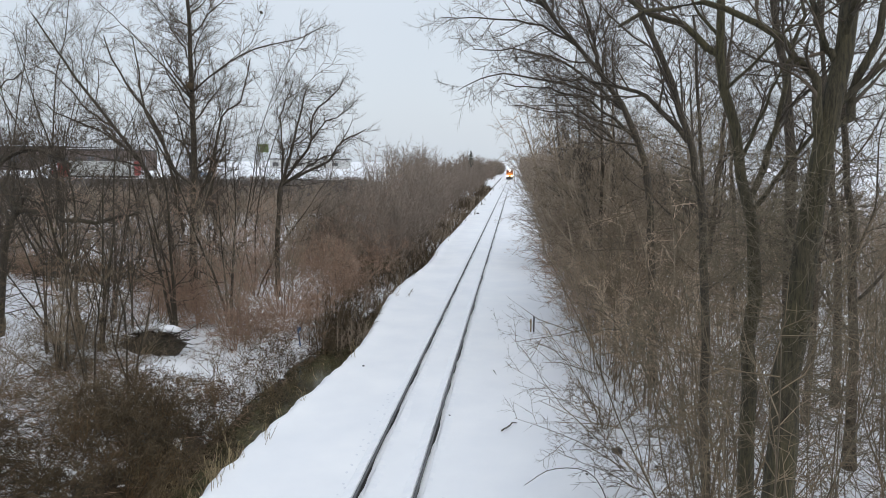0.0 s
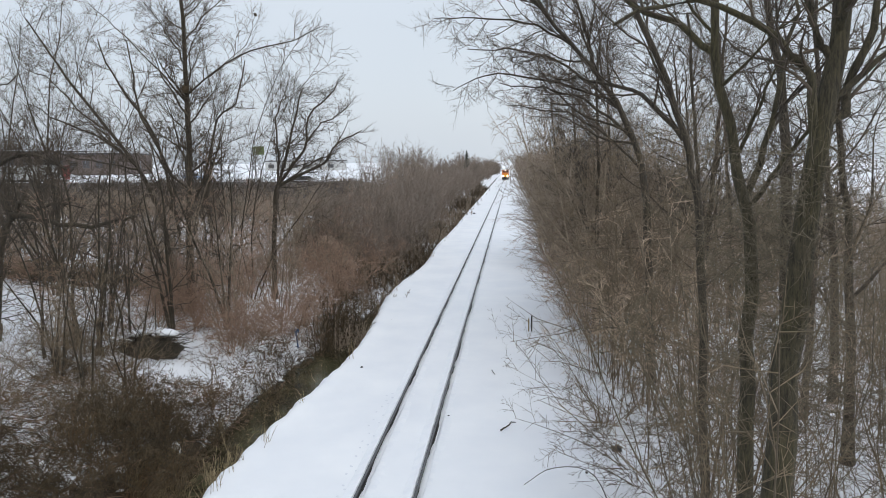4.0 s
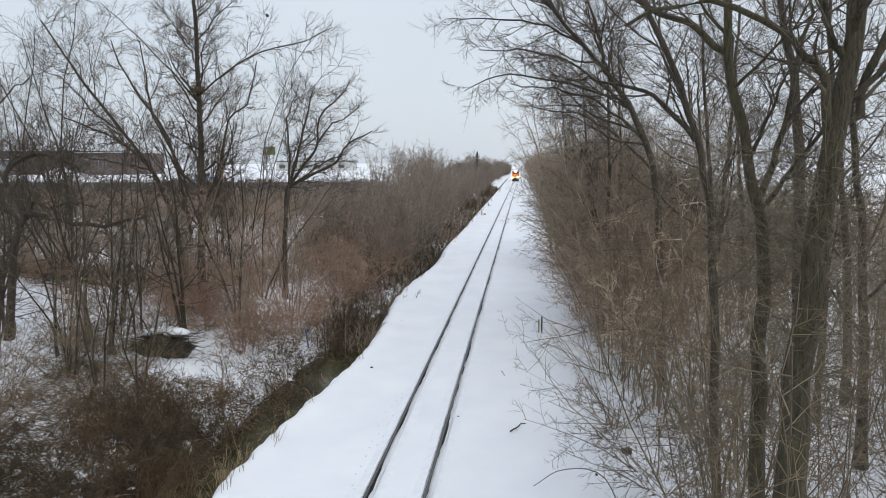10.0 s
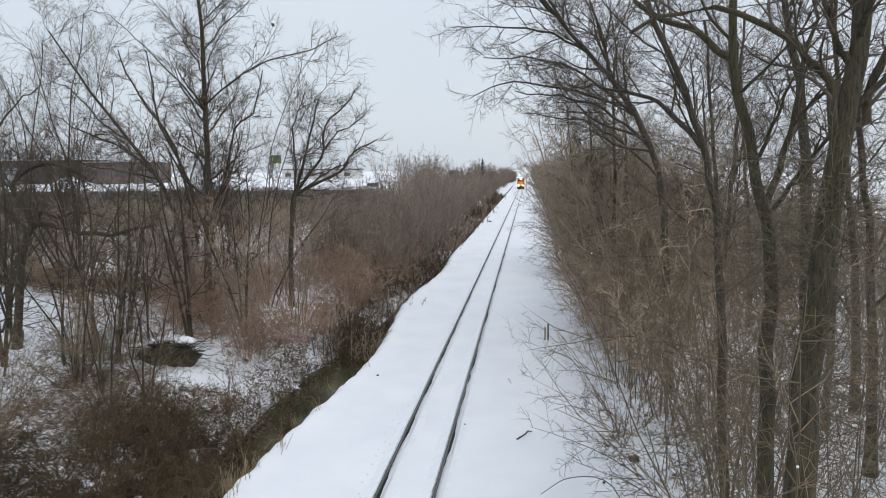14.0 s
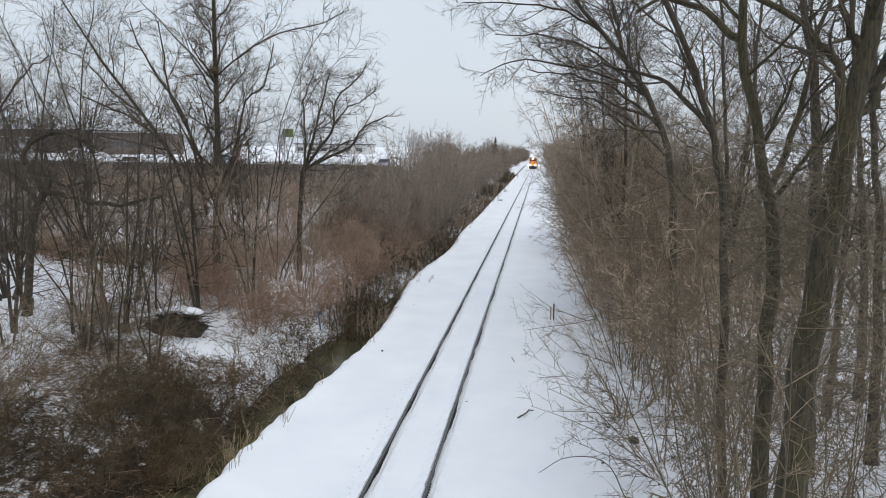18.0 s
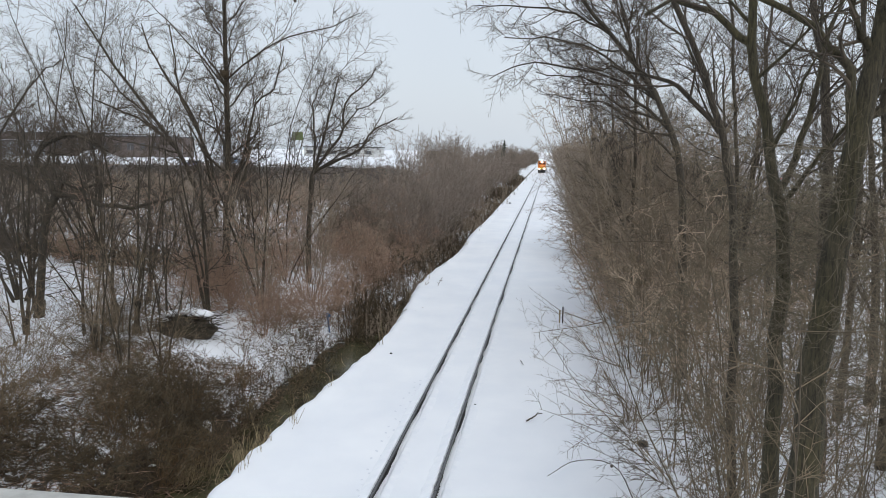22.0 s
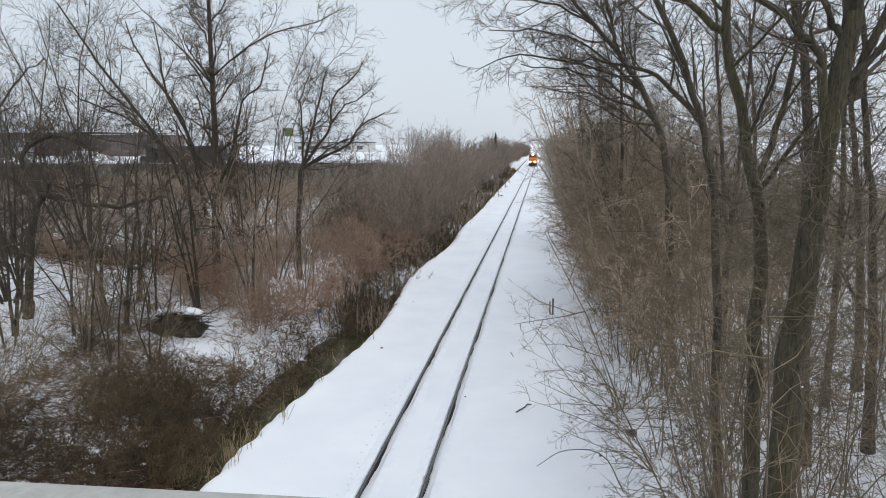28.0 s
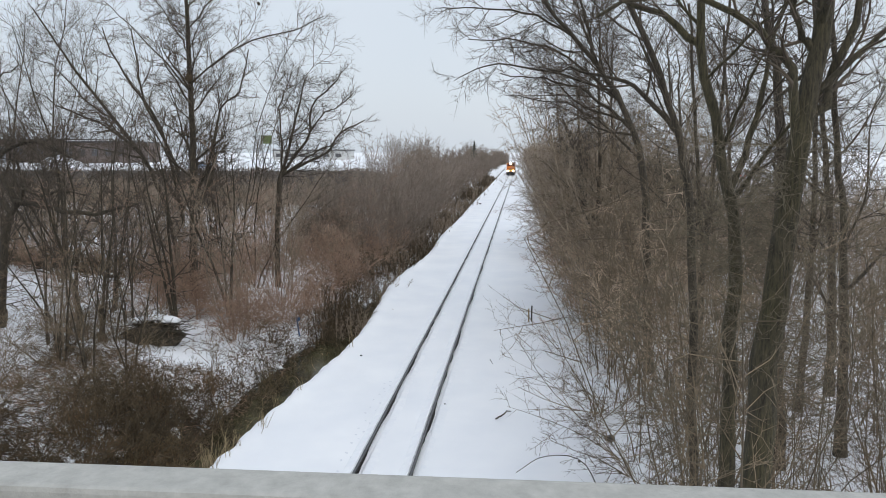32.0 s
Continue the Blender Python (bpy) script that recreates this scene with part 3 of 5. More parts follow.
def scatter(protos, places, rng, size=(0.8, 1.2), sink=0.0):
    """Stands copies of the prototypes about; the first of each prototype is the prototype itself."""
    used = set()
    for i, (x, y) in enumerate(places):
        ob = protos[i % len(protos)]
        s = rng.uniform(*size)
        m = Matrix.LocRotScale((x, y, land_at(x, y) - sink), Euler((rng.normal() * 0.05, rng.normal() * 0.05, rng.random() * 6.283)), None)
        if ob.name in used:
            ob = copy_thing(ob, m)
        else:
            used.add(ob.name)
            ob.matrix_basis = m
        ob.scale = (s, s, s * rng.uniform(0.9, 1.12))


# the large trees beside the track, on its right bank
big_tree("maple_tree", "large old tree with mossy grey-green bark and bare crown", 11,
         [(6.98, 10.5, land_at(6.98, 10.5)), (7.03, 10.55, 3.4), (7.12, 10.59, 5.52), (7.22, 10.59, 7.09), (7.38, 10.59, 8.28), (7.51, 10.59, 9.66), (7.6, 10.59, 10.56), (7.7, 10.77, 12.72), (7.52, 11.02, 14.85)], 0.25, 0.07,
         [([(7.38, 10.58, 8.32), (7.16, 10.47, 8.99), (7.08, 10.41, 9.57), (6.85, 10.41, 9.79), (6.42, 10.41, 10.17), (5.71, 10.41, 10.42), (5.07, 10.41, 10.45), (4.47, 10.53, 10.21)], 0.075),
          ([(7.41, 10.59, 8.57), (7.71, 10.65, 9.24), (8.04, 10.71, 10.12), (8.31, 10.84, 11.19), (8.68, 11.02, 13.02)], 0.08),
          ([(7.46, 10.59, 9.73), (7.18, 10.53, 10.09), (7.06, 10.53, 10.76), (6.91, 10.65, 11.8)], 0.06)],
         6, 2.6, 6, 4, 4, BARK_BIG, TWIG_GREY, 0.55, thin=0.0045, shoots=(130, 0.22, 0.52, 1.5))
big_tree("leaning_tree", "tall bare tree leaning over the track", 12,
         [(7.02, 11.82, land_at(7.0, 11.8)), (6.99, 11.82, 3.0), (6.95, 11.82, 4.6), (6.94, 11.82, 5.96), (6.91, 11.82, 7.2), (6.77, 11.82, 7.82), (6.46, 11.82, 9.14), (6.23, 11.82, 10.08), (6.21, 11.82, 10.85), (6.29, 11.94, 13.1)], 0.15, 0.05,
         [([(6.26, 11.82, 10.0), (5.64, 11.82, 10.39), (5.02, 11.82, 10.78), (4.55, 11.88, 11.24), (3.93, 12.07, 11.98)], 0.06),
          ([(6.78, 11.82, 7.7), (7.16, 11.94, 8.94), (7.47, 12.19, 10.24), (7.78, 12.44, 11.86)], 0.06)],
         5, 2.5, 6, 4, 4, BARK_BIG, TWIG_GREY, 0.5, thin=0.0048, shoots=(110, 0.2, 0.5, 1.4))
big_tree("dark_trunk_tree", "slender dark-barked bare tree", 13,
         [(10.6, 19.6, land_at(10.6, 19.6)), (10.35, 19.5, 3.25), (10.2, 19.4, 6.78), (10.0, 19.4, 9.61), (9.72, 19.4, 11.12), (9.45, 19.4, 12.35), (9.0, 19.6, 17)], 0.19, 0.06,
         [], 12, 3.4, 8, 5, 4, BARK_DARK, TWIG_GREY, 0.35, thin=0.008, shoots=(70, 0.1, 0.5, 1.8))
big_tree("tall_tree", "tall bare tree with a bent trunk among shrubs", 14,
         [(7.55, 16.1, land_at(7.5, 16.1)), (7.45, 16.11, 3.1), (7.27, 16.11, 6.4), (7.09, 16.11, 7.8), (6.87, 16.11, 8.7), (6.53, 16.11, 9.78), (5.83, 16.11, 11.31), (5.33, 16.25, 12.67), (5.07, 16.38, 14.48)], 0.105, 0.05,
         [([(6.81, 16.11, 8.79), (6.0, 16.38, 9.73), (5.0, 16.65, 10.13), (4.13, 16.92, 10.26)], 0.06)],
         13, 3.0, 7, 5, 4, BARK_DARK, TWIG_GREY, 0.45, thin=0.0062, shoots=(80, 0.12, 0.55, 1.3))
big_tree("overhanging_tree", "bare tree whose limbs reach out over the track", 15,
         [(8.6, 28.0, land_at(8.6, 28)), (8.27, 28.0, 5.97), (7.75, 28.0, 8.96), (6.53, 28.0, 11.27), (4.91, 28.0, 13.14), (3.6, 28.2, 15.0)], 0.18, 0.05,
         [([(7.6, 28.0, 9.2), (6.0, 28.6, 10.6), (4.4, 29.0, 11.2), (2.6, 29.4, 11.4)], 0.06),
          ([(7.0, 28.0, 10.4), (5.2, 28.4, 11.9), (3.4, 28.8, 12.6), (1.4, 29.0, 12.7)], 0.055),
          ([(6.2, 28.0, 11.6), (5.8, 28.4, 13.6), (5.0, 28.8, 16)], 0.08),
          ([(5.4, 28.0, 12.6), (3.6, 28.6, 13.6), (1.6, 29.4, 14.0), (0.0, 30, 14.1)], 0.05),
          ([(8.0, 28.0, 8.0), (6.4, 28.8, 9.6), (4.8, 29.6, 10.4), (3.0, 30.4, 10.6)], 0.05),
          ([(4.4, 28.0, 13.8), (2.8, 28.6, 15.4), (1.2, 29.2, 16.4)], 0.06),
          ([(5.0, 28.0, 13.0), (3.4, 28.2, 14.9), (1.9, 28.6, 15.3), (0.2, 29, 15.2)], 0.055),
          ([(6.9, 28.0, 10.6), (4.9, 29.0, 11.3), (3.0, 30.0, 11.9), (1.6, 30.8, 11.8), (0.6, 31.4, 11.3)], 0.05)],
         15, 4.4, 10, 7, 5, BARK_DARK, TWIG_GREY, 0.4, thin=0.0095, side=(-1, 0, 0.3))
for k, (x, y, h, r) in enumerate([(12.6, 20.5, 15, 0.16), (14.5, 26, 16, 0.17), (7.3, 36, 13.5, 0.15), (9.0, 44, 14, 0.17), (11.5, 33, 15, 0.18), (8.2, 54, 15, 0.18), (15, 40, 15, 0.17), (7.6, 66, 14, 0.18), (10.6, 28.5, 14, 0.13), (12.8, 24.2, 14.5, 0.13)]):
    rng = np.random.default_rng(40 + k)
    lx, ly = rng.normal(size=2) * 0.6
    big_tree("roadside_tree", "bare grey tree among shrubs beside the track", 20 + k,
             [(x, y, land_at(x, y)), (x + lx * 0.3, y, h * 0.3), (x + lx * 0.9 - 0.2, y + ly * 0.4, h * 0.6), (x + lx * 1.5 - 0.5, y + ly, h)], r, 0.05, [],
             19 if x < 12 else 9, 4.2, 8, 6, 4, BARK_DARK, TWIG_GREY, 0.25, group="trees beside the track", thin=0.011, side=(-0.6, 0, 0.3))

# the left bank: one tall tree with a straight trunk, and many-stemmed trees round it
zt = land_at(-14.6, 38)
big_tree("straight_tree", "tall straight bare tree with spreading side limbs", 31,
         [(-14.62, 38, zt), (-14.5, 38, 4), (-14.29, 38, 7.92), (-14.26, 38, 12.47), (-14.3, 38, 16.89), (-14.36, 38, 22)], 0.26, 0.06,
         [([(-14.26, 38, 12.0), (-12.6, 37.8, 13.2), (-10.6, 37.6, 14.2), (-8.2, 37.4, 14.6), (-6.6, 37.3, 15.3)], 0.055),
          ([(-14.28, 38, 11.6), (-15.8, 38, 13.4), (-17.6, 38, 15.2), (-19.6, 38.2, 17)], 0.05),
          ([(-14.28, 38, 13.6), (-15.4, 38, 15.6), (-17.0, 38, 17.6)], 0.045),
          ([(-14.28, 38, 14.8), (-13.0, 38, 16.2), (-11.2, 38, 17.6)], 0.045),
          ([(-13.2, 37.9, 12.8), (-12.0, 37.9, 13.6), (-10.9, 38, 14.6), (-10.3, 38, 16.1)], 0.03)],
         34, 4.4, 8, 6, 5, BARK_DARK, TWIG_GREY, 0.22, thin=0.013, spread=(45, 75))

# many-stemmed trees of the left bank
for k, (x, y, n, h, fan, r) in enumerate([(-20.5, 42, 5, 16, (8, 36), 0.06), (-12.6, 42, 6, 15.5, (3, 22), 0.06), 
                                          (-24, 40, 6, 17, (8, 34), 0.065), (-27, 45, 7, 18, (8, 34), 0.065), (-23.5, 33, 7, 15, (6, 34), 0.07),
                                          (-31, 42, 8, 17, (6, 32), 0.08), (-28, 35, 5, 15, (6, 32), 0.06), (-19, 50, 6, 14, (5, 28), 0.075), (-34, 50, 7, 15, (6, 32), 0.08)]):
    t = stem_tree("clump_tree", "bare grey tree with several slender stems fanning out", "tree", 60 + k, n, h, (fan[0] + 4, fan[1] + 8), r, 12, 6, 4, BARK_DARK, TWIG_GREY, 0.05, 0.0125, 0.22, (22, 58), 0.12, 0.5, "bare trees on the left bank", 0.3)
    t.matrix_basis = pose(x, y, land_at(x, y), 0, 0, 37 * k)

# two trees whose limbs spread wide over the bank
big_tree("spreading_tree", "bare tree with dark crooked limbs spreading wide", 72,
         [(-11.52, 43, land_at(-11.52, 43)), (-11.29, 43.0, 5.87), (-11.10, 43.0, 6.88), (-10.53, 43.0, 8.64), (-9.97, 43.0, 10.68), (-9.43, 43.0, 12.69)], 0.17, 0.04,
         [([(-11.10, 43.0, 6.88), (-9.98, 43.2, 7.51), (-8.29, 43.5, 8.36), (-7.39, 43.8, 9.61), (-6.06, 44.0, 10.24)], 0.11),
          ([(-10.99, 43.0, 7.09), (-10.08, 43.2, 8.24), (-9.39, 43.5, 9.59), (-9.23, 43.8, 11.24), (-8.19, 44.0, 12.28), (-7.39, 44.2, 13.35)], 0.10),
          ([(-11.10, 43.0, 6.88), (-11.04, 43.2, 8.95), (-11.20, 43.5, 11.01), (-10.50, 43.8, 13.11)], 0.08),
          ([(-9.24, 43.0, 9.57), (-8.28, 43.2, 10.70), (-7.29, 43.5, 11.23), (-6.47, 43.8, 12.09)], 0.05),
          ([(-10.55, 43.0, 7.27), (-9.18, 43.2, 8.25), (-7.82, 43.5, 9.02), (-6.82, 43.8, 10.74)], 0.06)],
         14, 3.6, 9, 6, 4, BARK_DARK, TWIG_GREY, 0.35, thin=0.012)
big_tree("fan_tree", "bare tree leaning over with long curved limbs", 73,
         [(-16.64, 41, land_at(-16.64, 41)), (-17.54, 41.0, 5.16), (-18.80, 41.0, 8.03), (-20.44, 41.0, 10.22), (-22.48, 41.0, 12.84), (-23.90, 41.0, 14.82), (-25.13, 41.0, 16.79)], 0.16, 0.04,
         [([(-17.94, 41.0, 6.01), (-18.66, 40.8, 8.03), (-20.39, 40.5, 9.60), (-22.77, 40.2, 10.77), (-24.75, 40.0, 11.93)], 0.09),
          ([(-16.49, 41.0, 4.16), (-17.52, 40.8, 9.83), (-18.98, 40.5, 12.16), (-20.02, 40.2, 14.10), (-20.23, 40.0, 15.40)], 0.10),
          ([(-16.95, 41.0, 5.52), (-16.74, 40.8, 7.65), (-18.18, 40.5, 11.19), (-18.37, 40.2, 13.33), (-18.53, 40.0, 15.25)], 0.10),
          ([(-16.64, 41.0, 4.84), (-14.81, 40.8, 7.28), (-13.66, 40.5, 10.82), (-12.42, 40.2, 11.76), (-11.67, 40.0, 14.01)], 0.09),
          ([(-20.44, 41.0, 10.22), (-21.84, 40.8, 11.17), (-23.56, 40.5, 13.12), (-25.14, 40.2, 14.07)], 0.06),
          ([(-18.80, 41.0, 8.03), (-21.07, 40.8, 8.50), (-23.45, 40.5, 8.98), (-25.41, 40.2, 10.13)], 0.06)],
         14, 4.2, 9, 6, 4, BARK_DARK, TWIG_GREY, 0.35, thin=0.012)

# the crooked tree with a long low limb
big_tree("crooked_tree", "crooked dark tree with a long drooping limb", 71,
         [(-20.2, 30, land_at(-20.2, 30)), (-19.9, 30, 2.6), (-19.48, 30, 5.2), (-18.94, 30, 6.07), (-19.39, 30, 7.1), (-19.85, 30, 7.61), (-19.58, 30, 8.11), (-19.0, 30, 8.56), (-18.0, 30, 8.85), (-17.1, 30, 8.64), (-16.2, 30, 8.14)], 0.20, 0.05,
         [([(-18.94, 30, 6.0), (-18.57, 30, 6.23), (-17.75, 30, 6.17), (-16.61, 30, 5.77), (-15.26, 30, 5.69), (-14.05, 30, 5.82), (-13.3, 30, 6.12)], 0.16),
          ([(-18.9, 30, 6.2), (-18.32, 30, 6.71), (-17.52, 30, 6.43), (-16.8, 30, 6.68), (-15.9, 30, 6.5)], 0.10),
          ([(-19.3, 30, 5.7), (-20.2, 30, 6.9), (-21.2, 30, 7.3), (-22.5, 30, 8.2)], 0.10)],
         12, 2.8, 8, 6, 4, BARK_DARK, TWIG_GREY, 0.4, thin=0.007, wobble=0.10)

big_tree("bank_tree", "tall bare tree on the bank with rising limbs", 74,
         [(-18.5, 24, land_at(-18.5, 24)), (-18.4, 24, 2.4), (-18.2, 24, 6.5), (-17.95, 24, 11.8), (-17.9, 24.2, 16)], 0.16, 0.05,
         [([(-18.2, 24, 6.2), (-17.3, 24, 7.8), (-16.2, 24.1, 9.4), (-15.0, 24.2, 10.8), (-14.2, 24.3, 11.4)], 0.06),
          ([(-18.1, 24, 8.0), (-17.0, 23.8, 8.9), (-15.8, 23.6, 9.4), (-14.6, 23.4, 9.8)], 0.05)],
         9, 3.2, 6, 5, 4, BARK_DARK, TWIG_GREY, 0.35, thin=0.0075)

# shrubs and saplings: prototypes, then copies
rng = np.random.default_rng(7)
shrubs_red = [stem_tree("shrub", "leafless shrub of arching reddish-brown twigs", "shrub", 100 + k, 13, 3.2, (6, 55), 0.017, 6, 4, 2, TWIG_RED, TWIG_RED, -0.03, 0.0095, 0.1, (30, 80), 0.13, 0.35, "shrubs along the track", 0.34) for k in range(4)]
saplings = [stem_tree("sapling", "bare sapling clump with grey-brown twigs", "sapling", 110 + k, 7, 6.4, (2, 30), 0.03, 11, 4, 3, TWIG_SAPLING, TWIG_RED if k % 2 else TWIG_SAPLING, 0.0, 0.0085, 0.25, (30, 85), 0.1, 0.6, "saplings along the track", 0.27) for k in range(4)]
brambles = [stem_tree("bramble", "low tangle of dark leafless bramble canes", "shrub", 120 + k, 12, 1.7, (20, 72), 0.013, 6, 3, 2, TWIG_BRAMBLE, TWIG_BRAMBLE, -0.07, 0.009, 0.08, (30, 85), 0.16, 0.7, "brambles beside the stream", 0.36) for k in range(3)]


def strip(n, x0, x1, y0, y1, rng, power=1.0):
    u = (np.arange(n) + rng.random(n)) / n
    return [(x0 + (x1 - x0) * rng.random(), y0 + (y1 - y0) * v**power) for v in u]


near_shrubs = [stem_tree("shrub", "leafless shrub of fine arching brown twigs in the snow", "shrub", 150 + k, 11, 3.0, (8, 58), 0.015, 7, 4, 2, TWIG_NEAR, TWIG_NEAR, -0.035, 0.0072, 0.12, (25, 70), 0.075, 0.4, "shrubs along the track", 0.38) for k in range(4)]
front_saplings = [stem_tree("sapling", "tall thin sapling with many fine pale twigs", "sapling", 170 + k, 6, 7.6, (2, 24), 0.020, 11, 4, 2, TWIG_NEAR, TWIG_NEAR, 0.0, 0.0066, 0.35, (30, 85), 0.085, 0.8, "saplings along the track", 0.25) for k in range(3)]
scatter(front_saplings, [(6.75, 9.9)] + strip(4, 7.6, 12.5, 13.6, 17.0, rng) + strip(4, 12, 18, 15, 24, rng) + strip(3, 6.8, 8.6, 22, 30, rng)+ strip(2, 8.4, 12.5, 20, 30, rng), rng, (0.85, 1.25))
tangles = [stem_tree("thorn_thicket", "tall tangle of thin olive-brown thorny stems round the trunks", "shrub", 190 + k, 6, 6.8, (3, 26), 0.018, 12, 4, 2, TWIG_OLIVE, TWIG_OLIVE, -0.03, 0.0062, 0.55, (30, 100), 0.13, 0.8, "thorn thickets round the trunks", 0.25) for k in range(3)]
scatter(tangles, [(7.0, 12.9), (7.9, 13.4), (8.7, 12.8), (8.3, 14.6), (9.4, 15.2)], rng, (0.8, 1.1))
hedge = [stem_tree("hedge_shrub", "tall leafless shrub thick with russet twigs leaning over the snow", "shrub", 180 + k, 7, 6.6, (5, 40), 0.026, 10, 4, 2, TWIG_SAPLING, TWIG_HEDGE, -0.012, 0.009, 0.32, (30, 95), 0.1, 0.8, "hedge shrubs along the track", 0.25) for k in range(4)]
scatter(hedge, strip(10, 7.0, 8.4, 23, 44, rng) + strip(4, 8.1, 9.8, 18.0, 23, rng), rng, (0.8, 1.15))
over_shrubs = [stem_tree("arching_shrub", "leafless shrub whose long thin twigs arch out over the snow", "shrub", 230 + k, 5, 5.0, (4, 30), 0.015, 7, 4, 2, TWIG_NEAR, TWIG_NEAR, -0.06, 0.0062, 0.2, (25, 70), 0.09, 0.4, "arching shrubs beside the track", 0.3) for k in range(3)]
for k, (x, y, tilt) in enumerate([(6.6, 19.6, -20), (6.3, 23.4, -18), (6.6, 29.0, -20), (6.5, 36.0, -20)]):
    m = pose(x, y, land_at(x, y), 4 * (k % 3) - 4, tilt, 0) @ pose(0, 0, 0, 0, 0, 47 * k)
    if k < 3:
        over_shrubs[k].matrix_basis = m
    else:
        copy_thing(over_shrubs[k % 3], m)
near_saplings = [stem_tree("sapling", "slender bare sapling stems standing in the snow", "sapling", 160 + k, 6, 5.6, (2, 22), 0.024, 10, 4, 2, TWIG_NEAR, TWIG_NEAR, 0.01, 0.007, 0.35, (30, 75), 0.06, 0.7, "saplings along the track", 0.26) for k in range(3)]
scatter(near_shrubs, strip(5, 5.9, 7.3, 16, 34, rng) + strip(4, 7.6, 13, 13.4, 16.5, rng) + strip(4, 11, 17, 15, 24, rng), rng, (0.8, 1.3))
scatter(near_saplings, strip(5, 6.6, 9.6, 18, 32, rng) + strip(3, 7.4, 12.5, 13.6, 16.8, rng) + strip(3, 11, 17, 15, 26, rng), rng, (0.75, 1.2))
right_shrubs = strip(9, 6.2, 7.8, 34, 62, rng) + strip(2, 7.4, 12.0, 36, 48, rng)
right_saplings = strip(10, 6.8, 9.0, 31, 64, rng) + strip(6, 9, 15, 34, 62, rng)
left_shrubs = strip(26, -9.5, -7.2, 34.5, 66, rng) + strip(4, -9.8, -8.2, 31, 35, rng) + strip(38, -18, -9.5, 32, 54, rng) + strip(2, -11, -9.4, 27, 31, rng) + strip(24, -30, -17, 25, 46, rng)
left_saplings = strip(14, -13, -8.8, 32, 66, rng) + strip(16, -27, -13, 25, 58, rng)
bramble_places = [(x, y) for k, (x, y) in enumerate(strip(74, -11.5, -7.2, 15.5, 23.0, rng)) if x > -0.46 * y and x < -7.5 + 0.12 * (y - 18) or k % 9 == 0] + strip(26, -13.5, -8.0, 15.0, 18.4, rng) + strip(4, -18, -13, 22, 27, rng) + strip(40, -7.5, -6.6, 22, 95, rng, 1.3)
left_shrubs = [(x, y) for x, y in left_shrubs if abs(x + 0.411 * y) > 1.5 or y > 31]
left_saplings = [(x, y) for x, y in left_saplings if abs(x + 0.411 * y) > 1.5 or y > 31]
tall_clumps = [stem_tree("tall_thicket_tree", "tall dense clump of bare reddish-grey stems beside the track", "tree", 130 + k, 8, 10.5, (2, 26), 0.05, 15, 4, 3, TWIG_SAPLING, TWIG_SAPLING, 0.01, 0.012, 0.2, (30, 85), 0.08, 0.9, "tall thicket trees", 0.24) for k in range(3)]
scatter(tall_clumps, strip(13, 7.4, 9.4, 42, 68, rng) + strip(5, 10, 15, 32, 60, rng) + strip(7, 7.2, 9.0, 31, 42, rng), rng, (0.85, 1.2))
young = [stem_tree("young_tree", "slender young tree with a dark bare trunk", "tree", 140 + k, 3, 8.0, (2, 14), 0.085, 14, 5, 3, BARK_DARK, TWIG_GREY, 0.02, 0.011, 0.25, (30, 75), 0.06, 0.5, "young trees on the left bank", 0.26) for k in range(2)]
scatter(young, [(-14.6, 28.5), (-16.4, 30.5), (-19.0, 27.5), (-21.0, 31), (-13.2, 33), (-11.0, 34.5), (-17.5, 34.5), (-24.5, 29)], rng, (0.8, 1.15))
bank_saplings = [stem_tree("bank_sapling", "thin dark sapling with arching twigs standing in patchy snow", "sapling", 200 + k, 3, 6.2, (2, 16), 0.045, 9, 4, 2, BARK_DARK, TWIG_NEAR, -0.02, 0.008, 0.16, (30, 80), 0.07, 0.6, "saplings on the left bank", 0.26) for k in range(3)]
scatter(bank_saplings, [(-11.0, 25.0), (-13.9, 25.2), (-15.2, 27.2), (-13.6, 28.2), (-16.8, 28.4), (-14.4, 31.2), (-17.8, 26.0), (-12.0, 24.0)], rng, (0.8, 1.15))
scatter([stem_tree("bank_shrub", "low dark shrub of arching twigs over patchy snow", "shrub", 210 + k, 9, 2.3, (15, 65), 0.014, 6, 4, 2, TWIG_NEAR, TWIG_NEAR, -0.05, 0.0072, 0.1, (25, 75), 0.1, 0.4, "shrubs on the left bank", 0.36) for k in range(3)],
        [(x, y) for x, y in strip(26, -19.5, -8.6, 22.5, 32, rng) if x < -0.36 * y] + [(-8.2, 26.8), (-7.8, 29.6), (-9.0, 30.6), (-9.2, 28.2), (-8.0, 32.0)] + strip(6, -14.0, -10.4, 19.0, 23, rng), rng, (0.7, 1.2))
scatter([stem_tree("russet_bush", "tall leafless bush with fine russet-brown twigs", "shrub", 220 + k, 10, 4.4, (4, 34), 0.018, 12, 5, 3, TWIG_RUSSET, TWIG_RUSSET, -0.02, 0.005, 0.2, (30, 85), 0.1, 0.5, "russet bushes on the left bank", 0.27) for k in range(2)],
        [(-11.4, 15.8), (-12.6, 18.2), (-14.4, 21.6)], rng, (0.8, 1.1))
left_shrubs = [(x, y) for x, y in left_shrubs if not (x < -0.47 * y and 26 < y < 43)]
left_saplings = [(x, y) for k, (x, y) in enumerate(left_saplings) if not (x < -0.47 * y and 26 < y < 43) or k % 4 == 0]
scatter(shrubs_red, right_shrubs + left_shrubs, rng, (0.8, 1.25))
scatter(saplings, right_saplings + left_saplings, rng, (0.75, 1.25))
scatter(brambles, bramble_places, rng, (0.8, 1.25))


